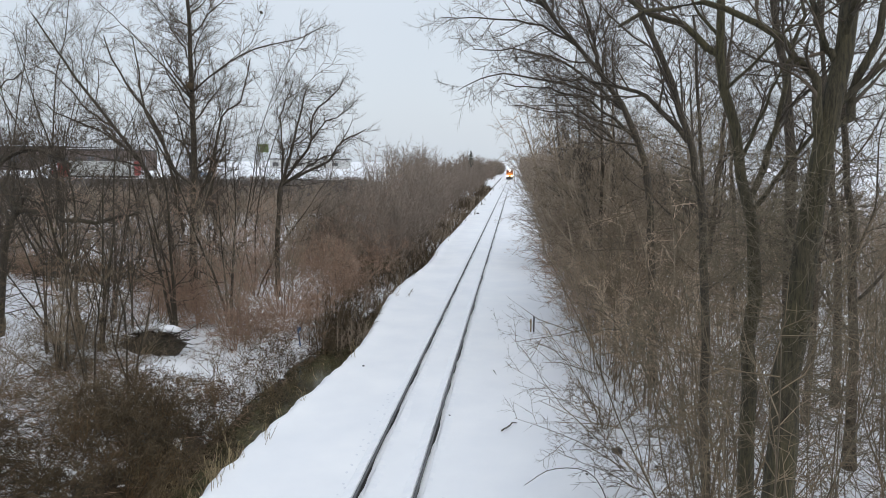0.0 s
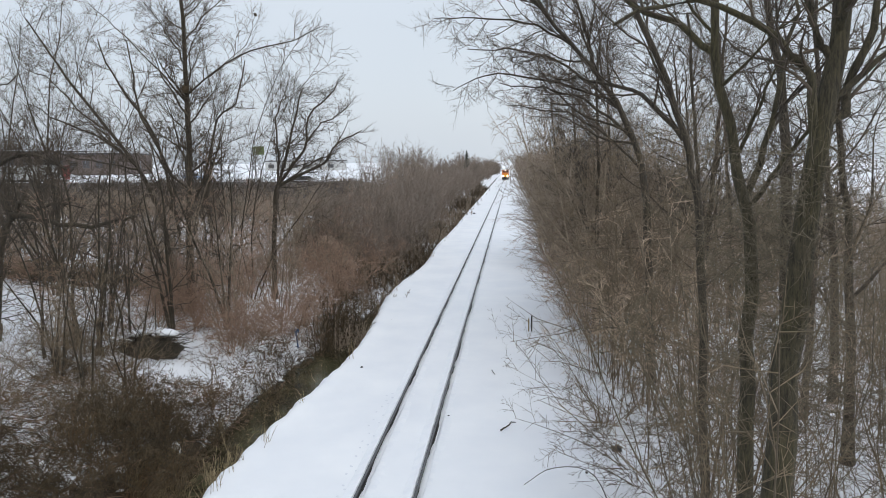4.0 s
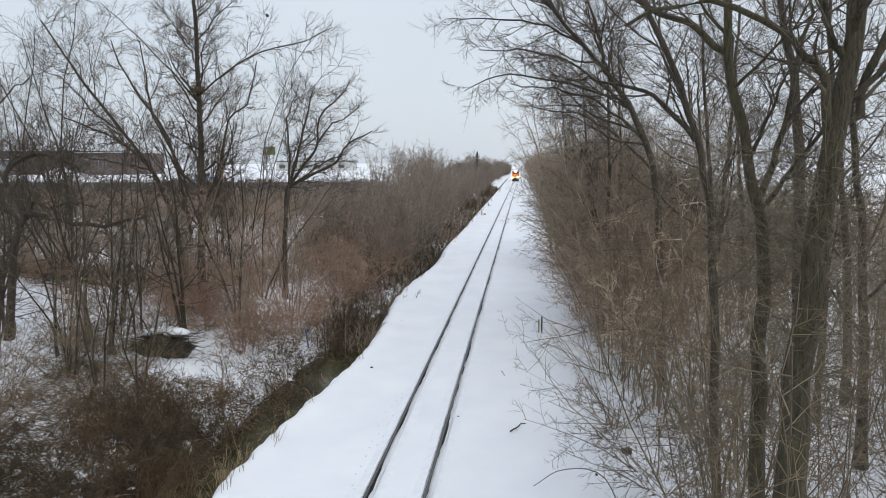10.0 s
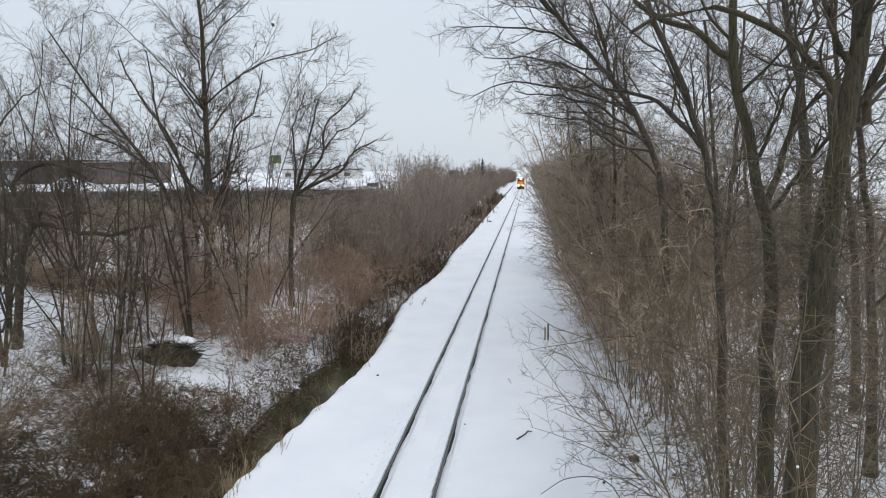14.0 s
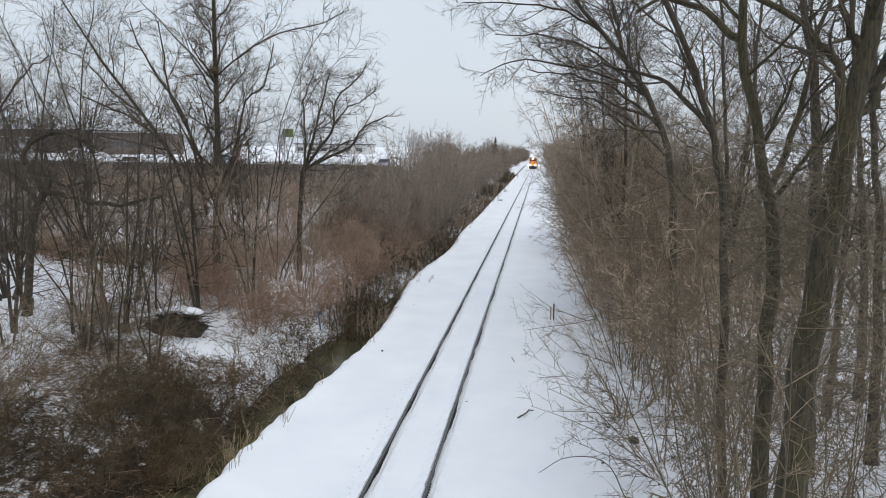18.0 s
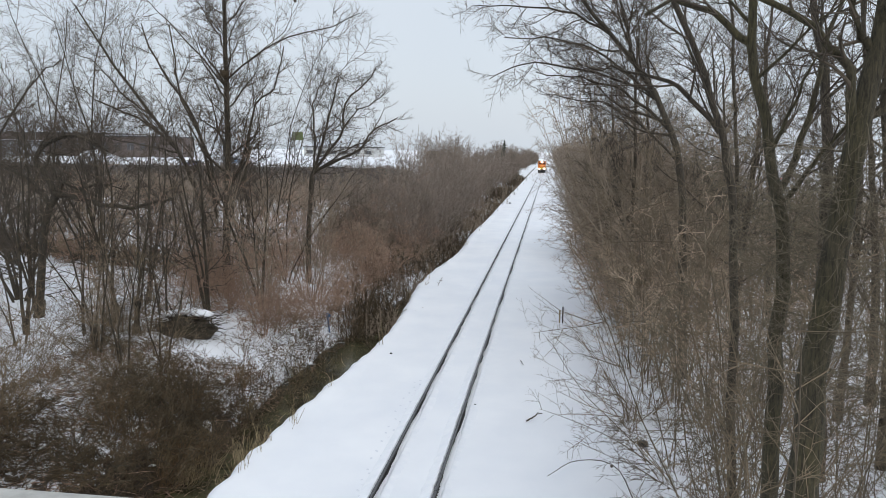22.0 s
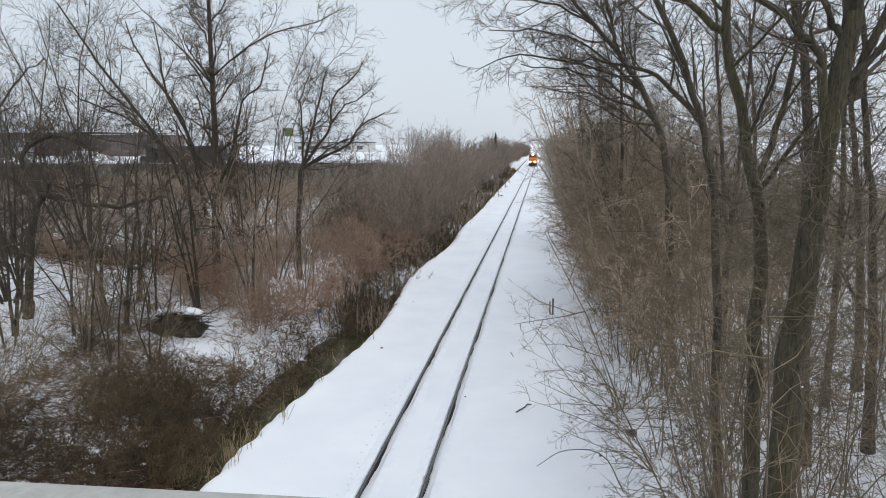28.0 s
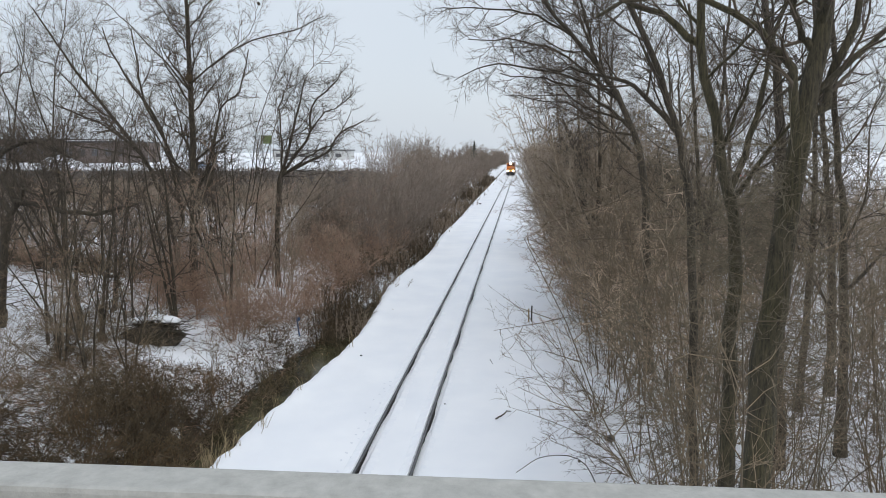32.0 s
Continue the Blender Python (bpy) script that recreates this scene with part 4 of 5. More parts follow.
# far thickets on both sides of the line
def far_thicket(name, label, seed, places, tall, mat, clear=0.06):
    rng = np.random.default_rng(seed)
    wood = Wood()
    for x, y in places:
        n = 16
        a = rng.random(n) * 2 * np.pi
        lean = np.radians(rng.uniform(3, 32, n))
        way = np.stack([np.cos(a) * np.sin(lean), np.sin(a) * np.sin(lean), np.cos(lean)], -1)
        st = np.array([x, y, land_at(x, y)]) + rng.normal(size=(n, 3)) * np.array([0.9, 0.9, 0])
        h = tall(x, y) * rng.uniform(0.5, 1.1, n)
        g = sprout(st, way, h, 4, 0.08, 0.02, rng)
        r = np.full(n, 0.022 + 0.00016 * y)
        wood.tube(g, r, r * 0.4, 3)
        p, w, rr, t, _ = offshoots(g, r, r * 0.4, 14, clear, 1.0, (25, 80), rng)
        ln = tall(x, y) * 0.24 * rng.uniform(0.4, 1.2, len(p)) * (1.2 - 0.6 * t)
        e = p + unit(w + np.array([0, 0, 0.05])) * ln[:, None]
        wood.spike(p, e, np.full(len(p), 0.011 + 0.00020 * y))
        p2 = p + (e - p) * rng.uniform(0.2, 0.8, len(p))[:, None]
        wood.spike(p2, p2 + unit((e - p) + rng.normal(size=p.shape) * 0.5) * (ln * 0.7)[:, None], np.full(len(p), 0.009 + 0.00018 * y))
    return tagged(new(name, wood.mesh(name, mat)), label, "thicket", kind="stuff")


rng = np.random.default_rng(17)
left_far = [(-7.4 - 9 * rng.random() ** 1.6, 56 + 560 * rng.random() ** 2.3) for _ in range(170)]
right_far = [(5.8 + 10 * rng.random() ** 1.6, 58 + 560 * rng.random() ** 2.3) for _ in range(185)]
left_far = [(x - 1.2 * min(1, max(0, (y - 70) / 60)), y) for x, y in left_far]
right_far = [(x + 1.6 + 0.8 * min(1, max(0, (y - 70) / 60)), y) for x, y in right_far]
back = [(12 + 26 * rng.random(), 27 + 50 * rng.random()) for _ in range(62)] + [(-17 - 50 * rng.random(), 46 + 60 * rng.random()) for _ in range(95)]
far_thicket("thicket_right", "dense leafless brown thicket along the track", 2, right_far, lambda x, y: 10 + 1.5 * math.sin(y * 0.7 + x), TWIG_FAR, 0.12)
far_thicket("thicket_behind", "leafless brown brush on snowy ground", 3, back, lambda x, y: 4.4 if x < 0 else 7.0, TWIG_MID, 0.2)
bank = [(-38 + 20 * k / 29 + rng.normal() * 0.4, 47.5 - 4.5 * k / 29 + rng.normal() * 0.5) for k in range(30)]
far_thicket("thicket_bank", "low strip of dead brown brush across the snow", 6, bank, lambda x, y: 1.5, TWIG_BRAMBLE)
slope = [(-15 - 105 * rng.random(), 106 + 27 * rng.random()) for _ in range(240)]
far_thicket("thicket_slope", "low brown brush on the slope below the road", 5, slope, lambda x, y: 2.0 if y < 120 else 0.75, TWIG_FAR_GREY)
left_far += [(-12 - 13 * rng.random(), 118 + 300 * rng.random() ** 1.5) for _ in range(45)]
low = [(-5.4 - 1.7 * rng.random(), 34 + 200 * rng.random() ** 1.3) for _ in range(110)]
far_thicket("thicket_left", "dense leafless brown thicket along the stream", 1, left_far, lambda x, y: (8.4 if y > 72 else 6.6) * (0.85 + 0.3 * math.sin(y * 0.9 + x)), TWIG_FAR_GREY)
far_thicket("thicket_low", "low brown brush hanging over the stream", 4, low[::2], lambda x, y: 2.0, TWIG_BRAMBLE)
far_thicket("thicket_pale", "low pale brush hanging over the stream", 7, low[1::2], lambda x, y: 1.7, TWIG_MID)


# twigs and stalks lying thick on the banks of the stream
def litter(n, seed, mat, label):
    rng = np.random.default_rng(seed)
    y = np.concatenate([rng.uniform(15, 27, n), 15 + 60 * rng.random(n // 2) ** 1.5])
    x = np.concatenate([rng.uniform(-15, -6.0, n), rng.uniform(-8.0, -5.2, n // 2)])
    m = len(x)
    st = np.stack([x, y, land(x, y) + rng.uniform(0.0, 0.12, m)], -1)
    a = rng.random(m) * 2 * np.pi
    way = np.stack([np.cos(a), np.sin(a), rng.normal(size=m) * 0.35 + 0.1], -1)
    g = sprout(st, way, rng.uniform(0.25, 0.9, m), 2, 0.25, -0.05, rng)
    return tagged(new("bank_litter", Wood().bent_spike(g, rng.uniform(0.006, 0.014, m)).mesh("bank_litter", mat)), label, "litter", kind="stuff")


def dead_leaves(n, seed):
    """Curled brown leaves, two triangles each, thick on the slopes of the ditch and thin on the bank above."""
    rng = np.random.default_rng(seed)
    y = 14 + 52 * rng.random(n) ** 1.7
    edge, far = lip(y), far_bank(y)
    u = rng.random(n)
    x = np.where(rng.random(n) < 0.72, far - 1.7 + 1.9 * u, np.where(rng.random(n) < 0.5, edge - 0.75 + 0.6 * u, far - 1.5 - 6 * u**1.5))
    c = np.stack([x, y, np.maximum(land(x, y), -1.26) + 0.02 + 0.03 * rng.random(n)], -1)
    a = rng.random(n) * 2 * np.pi
    size = rng.uniform(0.03, 0.075, n)[:, None]
    d = np.stack([np.cos(a), np.sin(a), rng.normal(size=n) * 0.5], -1) * size
    w = np.stack([-np.sin(a), np.cos(a), rng.normal(size=n) * 0.5], -1) * size * 0.6
    lift = np.array([0, 0, 1.0]) * size * 0.5
    v = np.stack([c - d, c + w + lift, c + d, c - w + lift], 1).reshape(-1, 3)
    i = np.arange(n * 4).reshape(n, 4)
    return tagged(new("dead_leaves", np_mesh("dead_leaves", v, [i[:, [0, 1, 3]], i[:, [1, 2, 3]]], LEAF_DEAD, False)), "brown dead leaves lying on the slopes of the ditch", "leaves", kind="stuff")


LEAF_DEAD = simple("brown_dead_leaves", (0.035, 0.022, 0.013), (0.20, 0.125, 0.075), 11.0, 0.75, 0, 0)
dead_leaves(9000, 23)
litter(6000, 21, TWIG_BRAMBLE, "dead brown twigs and stalks littering the stream banks")
litter(2600, 22, TWIG_RED, "pale dead stalks lying over the dark brambles")


# ---- small things on the snow and along the stream ----
def crooked_stick(name, label, points, r, mat, category="stick"):
    line = smooth_line(points, 12)
    rng = np.random.default_rng(len(name))
    line[1:-1] += rng.normal(size=(10, 3)) * r * 0.35
    ob = new(name, Wood().tube(line[None], np.array([r]), np.array([r * 0.6]), 7).mesh(name, mat))
    return tagged(ob, label, category)


crooked_stick("fallen_branch", "short dark crooked branch lying on the snow", [(2.81, 22.11, -0.09), (2.95, 22.25, -0.05), (3.06, 22.49, -0.07), (3.16, 22.7, -0.04), (3.30, 22.77, -0.06)], 0.026, BARK_DARK)
crooked_stick("thin_stick", "thin dark stick lying on the snow", [(2.36, 28.74, -0.09), (2.42, 28.45, -0.07), (2.49, 28.12, -0.09)], 0.016, BARK_DARK)
crooked_stick("bent_cane", "long thin cane bent over the snow", [(5.6, 16.9, 0.0), (5.1, 17.3, 0.75), (4.2, 17.9, 0.55), (3.5, 18.2, -0.05)], 0.014, TWIG_GREY, "cane")
crooked_stick("fallen_log", "long fallen tree trunk lying in the brush", [(-34, 46, 1.0), (-30, 44.6, 1.15), (-26, 43.2, 1.05), (-21.5, 41.4, 0.75)], 0.2, BARK_DARK, "log")


def lump(name, label, x, y, sx, sy, sz, mat, seed, category="stone"):
    bm = bmesh.new()
    bmesh.ops.create_icosphere(bm, subdivisions=3, radius=1.0)
    for v in bm.verts:
        n = noise.noise(v.co * 1.6 + Vector((seed, 0, 0))) * 0.35 + noise.noise(v.co * 4 + Vector((0, seed, 0))) * 0.12
        v.co = v.co * (1 + n)
        v.co.x, v.co.y, v.co.z = v.co.x * sx, v.co.y * sy, v.co.z * sz
    ob = part(name, bm, mat, None, smooth=True)
    ob.location = (x, y, land_at(x, y) + sz * 0.35)
    return tagged(ob, label, category)


lump("stone", "dark stone half sunk in snow", 6.23, 20.77, 0.17, 0.13, 0.10, BLACK, 3)
lump("leaf_clump", "small dark clump of leaves on the snow", -3.07, 28.9, 0.05, 0.05, 0.04, BLACK, 5, "leaf clump")
lump("leaf_clump", "small dark clump of leaves on the snow", -3.06, 118, 0.22, 0.2, 0.14, BLACK, 6, "leaf clump")
lump("leaf_clump", "small dark clump of leaves on the snow", 1.05, 23.4, 0.045, 0.03, 0.03, BLACK, 8, "leaf clump")
for k in range(14):
    rng = np.random.default_rng(300 + k)
    x, y = rng.uniform(5.0, 9.0), rng.uniform(16.5, 26)
    lump("leaf_clump", "small dark clump of leaves on the snow", x, y, rng.uniform(0.03, 0.08), rng.uniform(0.03, 0.07), 0.03, BARK_DARK, 20 + k, "leaf clump")


def track_marker():
    m = thing("track_marker", "short black and yellowish marker posts beside the track", "marker post", at=pose(4.09, 35.8, land_at(4.09, 35.8)))
    part("post", box(0.03, 0.10, -0.035, 0.035, -0.2, 0.78, 0.006), BLACK, m)
    part("stake", box(-0.12, -0.05, -0.03, 0.03, -0.2, 0.66, 0.006), GRASS_DRY, m, "pale yellowish stake")
    part("cap", box(0.02, 0.11, -0.045, 0.045, 0.78, 0.81, 0.004), BLACK, m)
    return m


track_marker()
BLUE = simple("blue_paint", (0.05, 0.11, 0.22), (0.09, 0.17, 0.32), 6.0, 0.5)
stake = thing("survey_stake", "thin blue stake in the stream bank", "stake", at=pose(-7.4, 34.2, land_at(-7.4, 34.2), 4, -6, 0))
part("shaft", box(-0.03, 0.03, -0.03, 0.03, -0.3, 1.0, 0.005), BLUE, stake)
part("flag", box(-0.06, 0.16, -0.012, 0.012, 0.78, 0.98, 0.004), BLUE, stake)


def weed_tuft(seed, n, tall, lean, name="dry_weed", label="dry straw-coloured weed stalks at the edge of the snow", mat=None, heads=True):
    rng = np.random.default_rng(seed)
    t = thing(name, label, "weed", "dry weeds along the ditch")
    a = rng.random(n) * 2 * np.pi
    th = np.radians(rng.uniform(0, lean, n))
    way = np.stack([np.cos(a) * np.sin(th), np.sin(a) * np.sin(th), np.cos(th)], -1)
    st = rng.normal(size=(n, 3)) * np.array([0.14, 0.14, 0]) - np.array([0, 0, 0.1])
    g = sprout(st, way, tall * rng.uniform(0.5, 1.1, n), 4, 0.05, -0.01, rng)
    for k in range(n):
        child("stalk", Wood().tube(g[k:k + 1], np.array([0.0075]), np.array([0.004]), 4).mesh("stalk", mat or GRASS_DRY), t)
    if heads:
        p, w, r, tt, _ = offshoots(g, np.full(n, 0.007), np.full(n, 0.004), 5, 0.4, 1.0, (20, 60), rng)
        tagged(child("seed_head", Wood().spike(p, p + unit(w) * 0.14 * tall, np.full(len(p), 0.006)).mesh("seed_head", mat or GRASS_DRY), t), kind="stuff")
    return t


weeds = [weed_tuft(400, 3, 1.15, 12), weed_tuft(401, 4, 0.8, 24), weed_tuft(402, 6, 0.6, 38)]
grass_tufts = [weed_tuft(410 + k, 46, 1.1, 48, "grass_tuft", "tuft of dry tan grass hanging over the stream", None, False) for k in range(2)]
rng = np.random.default_rng(77)


def edge_place(y, off):
    return float(lip(np.array(y))) + off, y


spots = [edge_place(y, o) for y, o in ((17.0, 0.1), (17.5, 0.3), (17.8, 0.05), (18.5, 0.4), (19.1, 0.15), (20.4, 0.35), (20.7, 0.15), (22.4, 0.05), (24.2, 0.3), (30.0, 0.1), (40.0, 0.05), (45.0, 0.2), (46.5, 0.1), (63.5, 0.3), (17.2, -0.3), (18.8, -0.35), (20.0, -0.3))]
scatter(weeds, spots, rng, (0.7, 1.15))
russet_tufts = [weed_tuft(420 + k, 60, 1.0, 62, "grass_tuft", "mound of dead russet grass among the brambles", GRASS_RUSSET, False) for k in range(2)]
scatter(russet_tufts, [(-7.3, 18.2), (-7.5, 19.0), (-7.2, 19.7), (-8.2, 18.4), (-8.6, 20.2), (-9.4, 19.2), (-8.3, 21.6), (-9.6, 21.8), (-10.6, 20.6), (-9.0, 23.4), (-11.6, 22.5), (-8.0, 25), (-10.4, 24.6), (-13.8, 22.4), (-12.4, 18.6)], rng, (0.8, 1.4))
scatter(grass_tufts, [(-6.62, 18.9), (-6.8, 18.5), (-6.6, 19.3), (-6.95, 19.0), (-7.5, 20.0), (-7.3, 20.7), (-5.7, 20.3), (-5.5, 19.2), (-7.6, 18.7), (-5.3, 21.5), (-7.2, 23.5), (-7.1, 28.5)], rng, (0.7, 1.1))


# a mound of old branches with snow on it, on the left bank
def brush_pile():
    x, y = -12.5, 29.2
    z = land_at(x, y)
    b = thing("brush_pile", "dark mound of old branches and vines capped with snow", "brush pile", at=pose(x, y, z) @ Matrix.Diagonal((1.22, 1.1, 1.12, 1)))
    rng = np.random.default_rng(91)
    for k in range(3):
        n = 80
        a = rng.random(n) * 2 * np.pi
        st = np.stack([np.cos(a) * 1.25, np.sin(a) * 0.9, 0 * a], -1) * rng.uniform(0.2, 1.0, n)[:, None]
        st[:, 2] = rng.uniform(0, 0.5, n)
        way = np.stack([-np.cos(a) + rng.normal(size=n) * 0.9, -np.sin(a) + rng.normal(size=n) * 0.9, rng.uniform(0.1, 1.1, n)], -1)
        g = sprout(st, way, rng.uniform(0.9, 2.1, n), 4, 0.2, -0.14, rng)
        r = rng.uniform(0.010, 0.026, n)
        for i in range(n):
            child("branch", Wood().tube(g[i:i + 1], r[i:i + 1], np.array([0.008]), 4).mesh("branch", BARK_DARK), b)
    # a solid dark lump stands in for the shaded cavity between the branches
    shade_core = bmesh.new()
    bmesh.ops.create_icosphere(shade_core, subdivisions=3, radius=1.0)
    for v in shade_core.verts:
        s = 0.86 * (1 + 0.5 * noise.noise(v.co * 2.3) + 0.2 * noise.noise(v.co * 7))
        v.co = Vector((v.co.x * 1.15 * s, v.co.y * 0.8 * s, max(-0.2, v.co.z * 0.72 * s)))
    part("shade_core", shade_core, BARK_DARK, b, "solid dark lump in place of the shade under the branches", smooth=True)
    for cx, cy, sx, sy, cz in ((-1.0, -0.1, 0.5, 0.3, 0.50), (-0.45, 0.0, 0.4, 0.3, 0.72), (0.2, 0.05, 0.55, 0.33, 0.84), (0.75, 0.0, 0.35, 0.28, 0.78)):
        cap = bmesh.new()
        bmesh.ops.create_icosphere(cap, subdivisions=3, radius=1.0)
        for v in cap.verts:
            s = 1 + 0.3 * noise.noise(v.co * 1.9 + Vector((cx * 5, 0, 0)))
            v.co = Vector((cx + v.co.x * sx * s, cy + v.co.y * sy * s, cz + 0.06 + v.co.z * 0.11 * s - 0.05 * (v.co.x**2) + 0.06 * noise.noise(v.co * 4)))
        part("snow_cap", cap, SNOW, b, smooth=True)
    return b


brush_pile()

# a ball of dead twigs high in the straight tree
nest = thing("nest", "round reddish-brown nest in the fork of a bare tree", "nest", at=pose(-14.25, 37.8, 12.3))
rng = np.random.default_rng(55)
d = unit(rng.normal(size=(160, 3)))
st = d * np.array([0.32, 0.32, 0.24])
part("cup", bmesh.ops.create_icosphere((nb := bmesh.new()), subdivisions=2, radius=0.2) and nb, TWIG_BRAMBLE, nest)
child("twig_shell", Wood().spike(st, st + unit(np.cross(d, rng.normal(size=d.shape))) * 0.4, np.full(160, 0.012)).mesh("twig_shell", TWIG_BRAMBLE), nest)

leaf_ball = bmesh.new()
bmesh.ops.create_icosphere(leaf_ball, subdivisions=2, radius=0.09)
for v in leaf_ball.verts:
    v.co *= 1 + 0.6 * noise.noise(v.co * 14)
leaf_ball = part("leaf_clump", leaf_ball, BARK_DARK, None)
leaf_ball.location = (-10.3, 38, 16.1)
tagged(leaf_ball, "dark clump of dead leaves caught in the treetop twigs", "leaf clump")

# lumps of snow left on the brambles and the far bank
rng = np.random.default_rng(66)
clumps = bmesh.new()
for k in range(330):
    y = rng.uniform(17, 105)
    x = float(far_bank(np.array(y))) - 0.2 - 3.0 * rng.random() ** 2.2 if y > 26 else rng.uniform(-13, -7.6)
    h = land_at(x, y) + rng.uniform(0.0, 0.12)
    r = rng.uniform(0.05, 0.17)
    got = bmesh.ops.create_icosphere(clumps, subdivisions=2, radius=1.0, matrix=Matrix.LocRotScale((x, y, h), Euler((rng.normal() * 0.4, rng.normal() * 0.4, rng.random() * 6)), (r * 1.9, r * 1.1, r * 0.22)))
    for v in got["verts"]:
        v.co += noise.noise_vector(v.co * 9.0) * r * 0.55
tagged(part("snow_clumps", clumps, SNOW, None, smooth=True), "lumps of snow caught on the bank and brambles", "snow", kind="stuff")

# footprints of an animal along the left rail
prints = bmesh.new()
rng = np.random.default_rng(68)
for k in range(34):
    y = 15.5 + k * 0.31 + rng.normal() * 0.06
    x = -1.18 + 0.05 * math.sin(k * 0.7) + (0.09 if k % 2 else -0.09) + rng.normal() * 0.05 - 0.012 * (y - 16)
    bmesh.ops.create_circle(prints, cap_ends=True, segments=8, radius=0.05, matrix=Matrix.LocRotScale((x, y, land_at(x, y) + 0.006), Euler((rng.normal() * 0.12, rng.normal() * 0.12, rng.random())), (0.8, 1.3, 1)))
PRINT = simple("packed_snow", (0.68, 0.70, 0.75), (0.78, 0.80, 0.84), 20.0, 0.8)
tagged(part("footprints", prints, PRINT, None), "small animal tracks pressed into the snow", "footprints", kind="stuff")

# sparse snow in the air
flakes = bmesh.new()
rng = np.random.default_rng(88)
for k in range(70):
    at = (rng.uniform(-6, 9), rng.uniform(2.6, 13), rng.uniform(1, 44))
    bmesh.ops.create_icosphere(flakes, subdivisions=1, radius=rng.uniform(0.005, 0.009), matrix=Matrix.Translation(at))
falling_snow = tagged(part("falling_snow", flakes, SNOW, None, smooth=True), "sparse snowflakes drifting down in the air", "snow", kind="stuff")


def spruce(x, y, h, seed):
    """A narrow dark conifer."""
    rng = np.random.default_rng(seed)
    t = thing("spruce", "narrow dark evergreen standing above the thicket", "tree", at=pose(x, y, land_at(x, y)))
    line = np.array([[(0, 0, -0.3), (0, 0, h * 0.5), (0, 0, h)]], float)
    child("trunk", Wood().tube(line, np.array([0.16]), np.array([0.02]), 7).mesh("trunk", BARK_DARK), t)
    n = 420
    u = rng.random(n)
    a = rng.random(n) * 2 * np.pi
    st = np.stack([0 * u, 0 * u, h * (0.15 + 0.85 * u)], -1)
    ln = (1 - u) * h * 0.24 + 0.2
    way = np.stack([np.cos(a), np.sin(a), -0.25 + 0.3 * u], -1)
    g = sprout(st, way, ln, 2, 0.1, 0.03, rng)
    child("crown", Wood().bent_spike(g, np.full(n, 0.11)).mesh("crown", NEEDLES), t)


spruce(-13.2, 260, 12.2, 5)


# ---- the locomotive ----
def locomotive():
    """Stands at the origin, its front at y = 0 and its length behind it, rail tops at z = 0."""
    loco = thing("locomotive", "orange and black diesel locomotive with lit headlights", "locomotive")
    part("frame", box(-1.5, 1.5, 0.4, 19.5, 1.05, 1.5, 0.04), BLACK, loco)
    part("short_hood", box(-0.95, 0.95, 1.0, 2.6, 1.5, 3.05, 0.14), ORANGE, loco)
    cab = part("cab", box(-1.5, 1.5, 2.6, 5.4, 1.5, 4.55, 0.12), ORANGE, loco)
    part("cab_roof", box(-1.52, 1.52, 2.5, 5.5, 4.5, 4.66, 0.06), BLACK, loco)
    for x in (-1.0, -0.34, 0.34, 1.0):
        part("windscreen", box(x - 0.27, x + 0.27, 2.55, 2.62, 3.35, 4.0, 0.01), GLASS, cab)
    part("long_hood", box(-1.05, 1.05, 5.4, 19.0, 1.5, 4.3, 0.15), ORANGE, loco)
    part("nose_stripe", box(-0.7, 0.7, 0.975, 1.02, 1.7, 2.2), YELLOW, loco)
    part("pilot", box(-1.4, 1.4, 0.2, 0.45, 0.15, 1.1, 0.04), BLACK, loco, "black snow plough pilot")
    part("coupler", box(-0.16, 0.16, -0.45, 0.3, 0.72, 1.0, 0.03), BLACK, loco)
    lamps = part("headlight_case", box(-0.4, 0.4, 2.42, 2.62, 4.02, 4.48, 0.04), BLACK, loco)
    for x in (-0.14, 0.14):
        part("headlight", rod((x, 2.36, 4.25), (x, 2.44, 4.25), 0.2, 12), LAMP_WARM, lamps, "lit warm headlight")
    for x in (-0.95, 0.95):
        holder = part("ditch_light_case", box(x - 0.2, x + 0.2, 0.36, 0.6, 1.52, 1.9, 0.03), BLACK, loco)
        part("ditch_light", rod((x, 0.28, 1.72), (x, 0.38, 1.72), 0.22, 12), LAMP_WARM, holder, "lit warm ditch light")
    part("number_board", box(-0.95, -0.5, 2.53, 2.6, 4.1, 4.38), BLACK, loco)
    part("number_board", box(0.5, 0.95, 2.53, 2.6, 4.1, 4.38), BLACK, loco)
    for s in (-1, 1):
        for k in range(9):
            part("handrail_post", rod((s * 1.45, 0.7 + k * 2.3, 1.5), (s * 1.45, 0.7 + k * 2.3, 2.5), 0.022, 6), YELLOW, loco)
        part("handrail", rod((s * 1.45, 0.7, 2.5), (s * 1.45, 19.2, 2.5), 0.022, 6), YELLOW, loco)
        part("step_well", box(s * 1.5 - 0.25 * (s > 0), s * 1.5 + 0.25 * (s < 0), 0.45, 1.0, 0.4, 1.1), BLACK, loco)
    for y in (2.2, 4.0, 5.8, 13.6, 15.4, 17.2):
        wheel = part("wheel_set", rod((-0.82, y, 0.5), (0.82, y, 0.5), 0.09, 8), BLACK, loco)
        for s in (-1, 1):
            part("wheel", rod((s * 0.70, y, 0.5), (s * 0.83, y, 0.5), 0.5, 20), STEEL_SIDE, wheel)
    part("fuel_tank", box(-1.3, 1.3, 7.5, 12.0, 0.35, 1.05, 0.1), BLACK, loco)
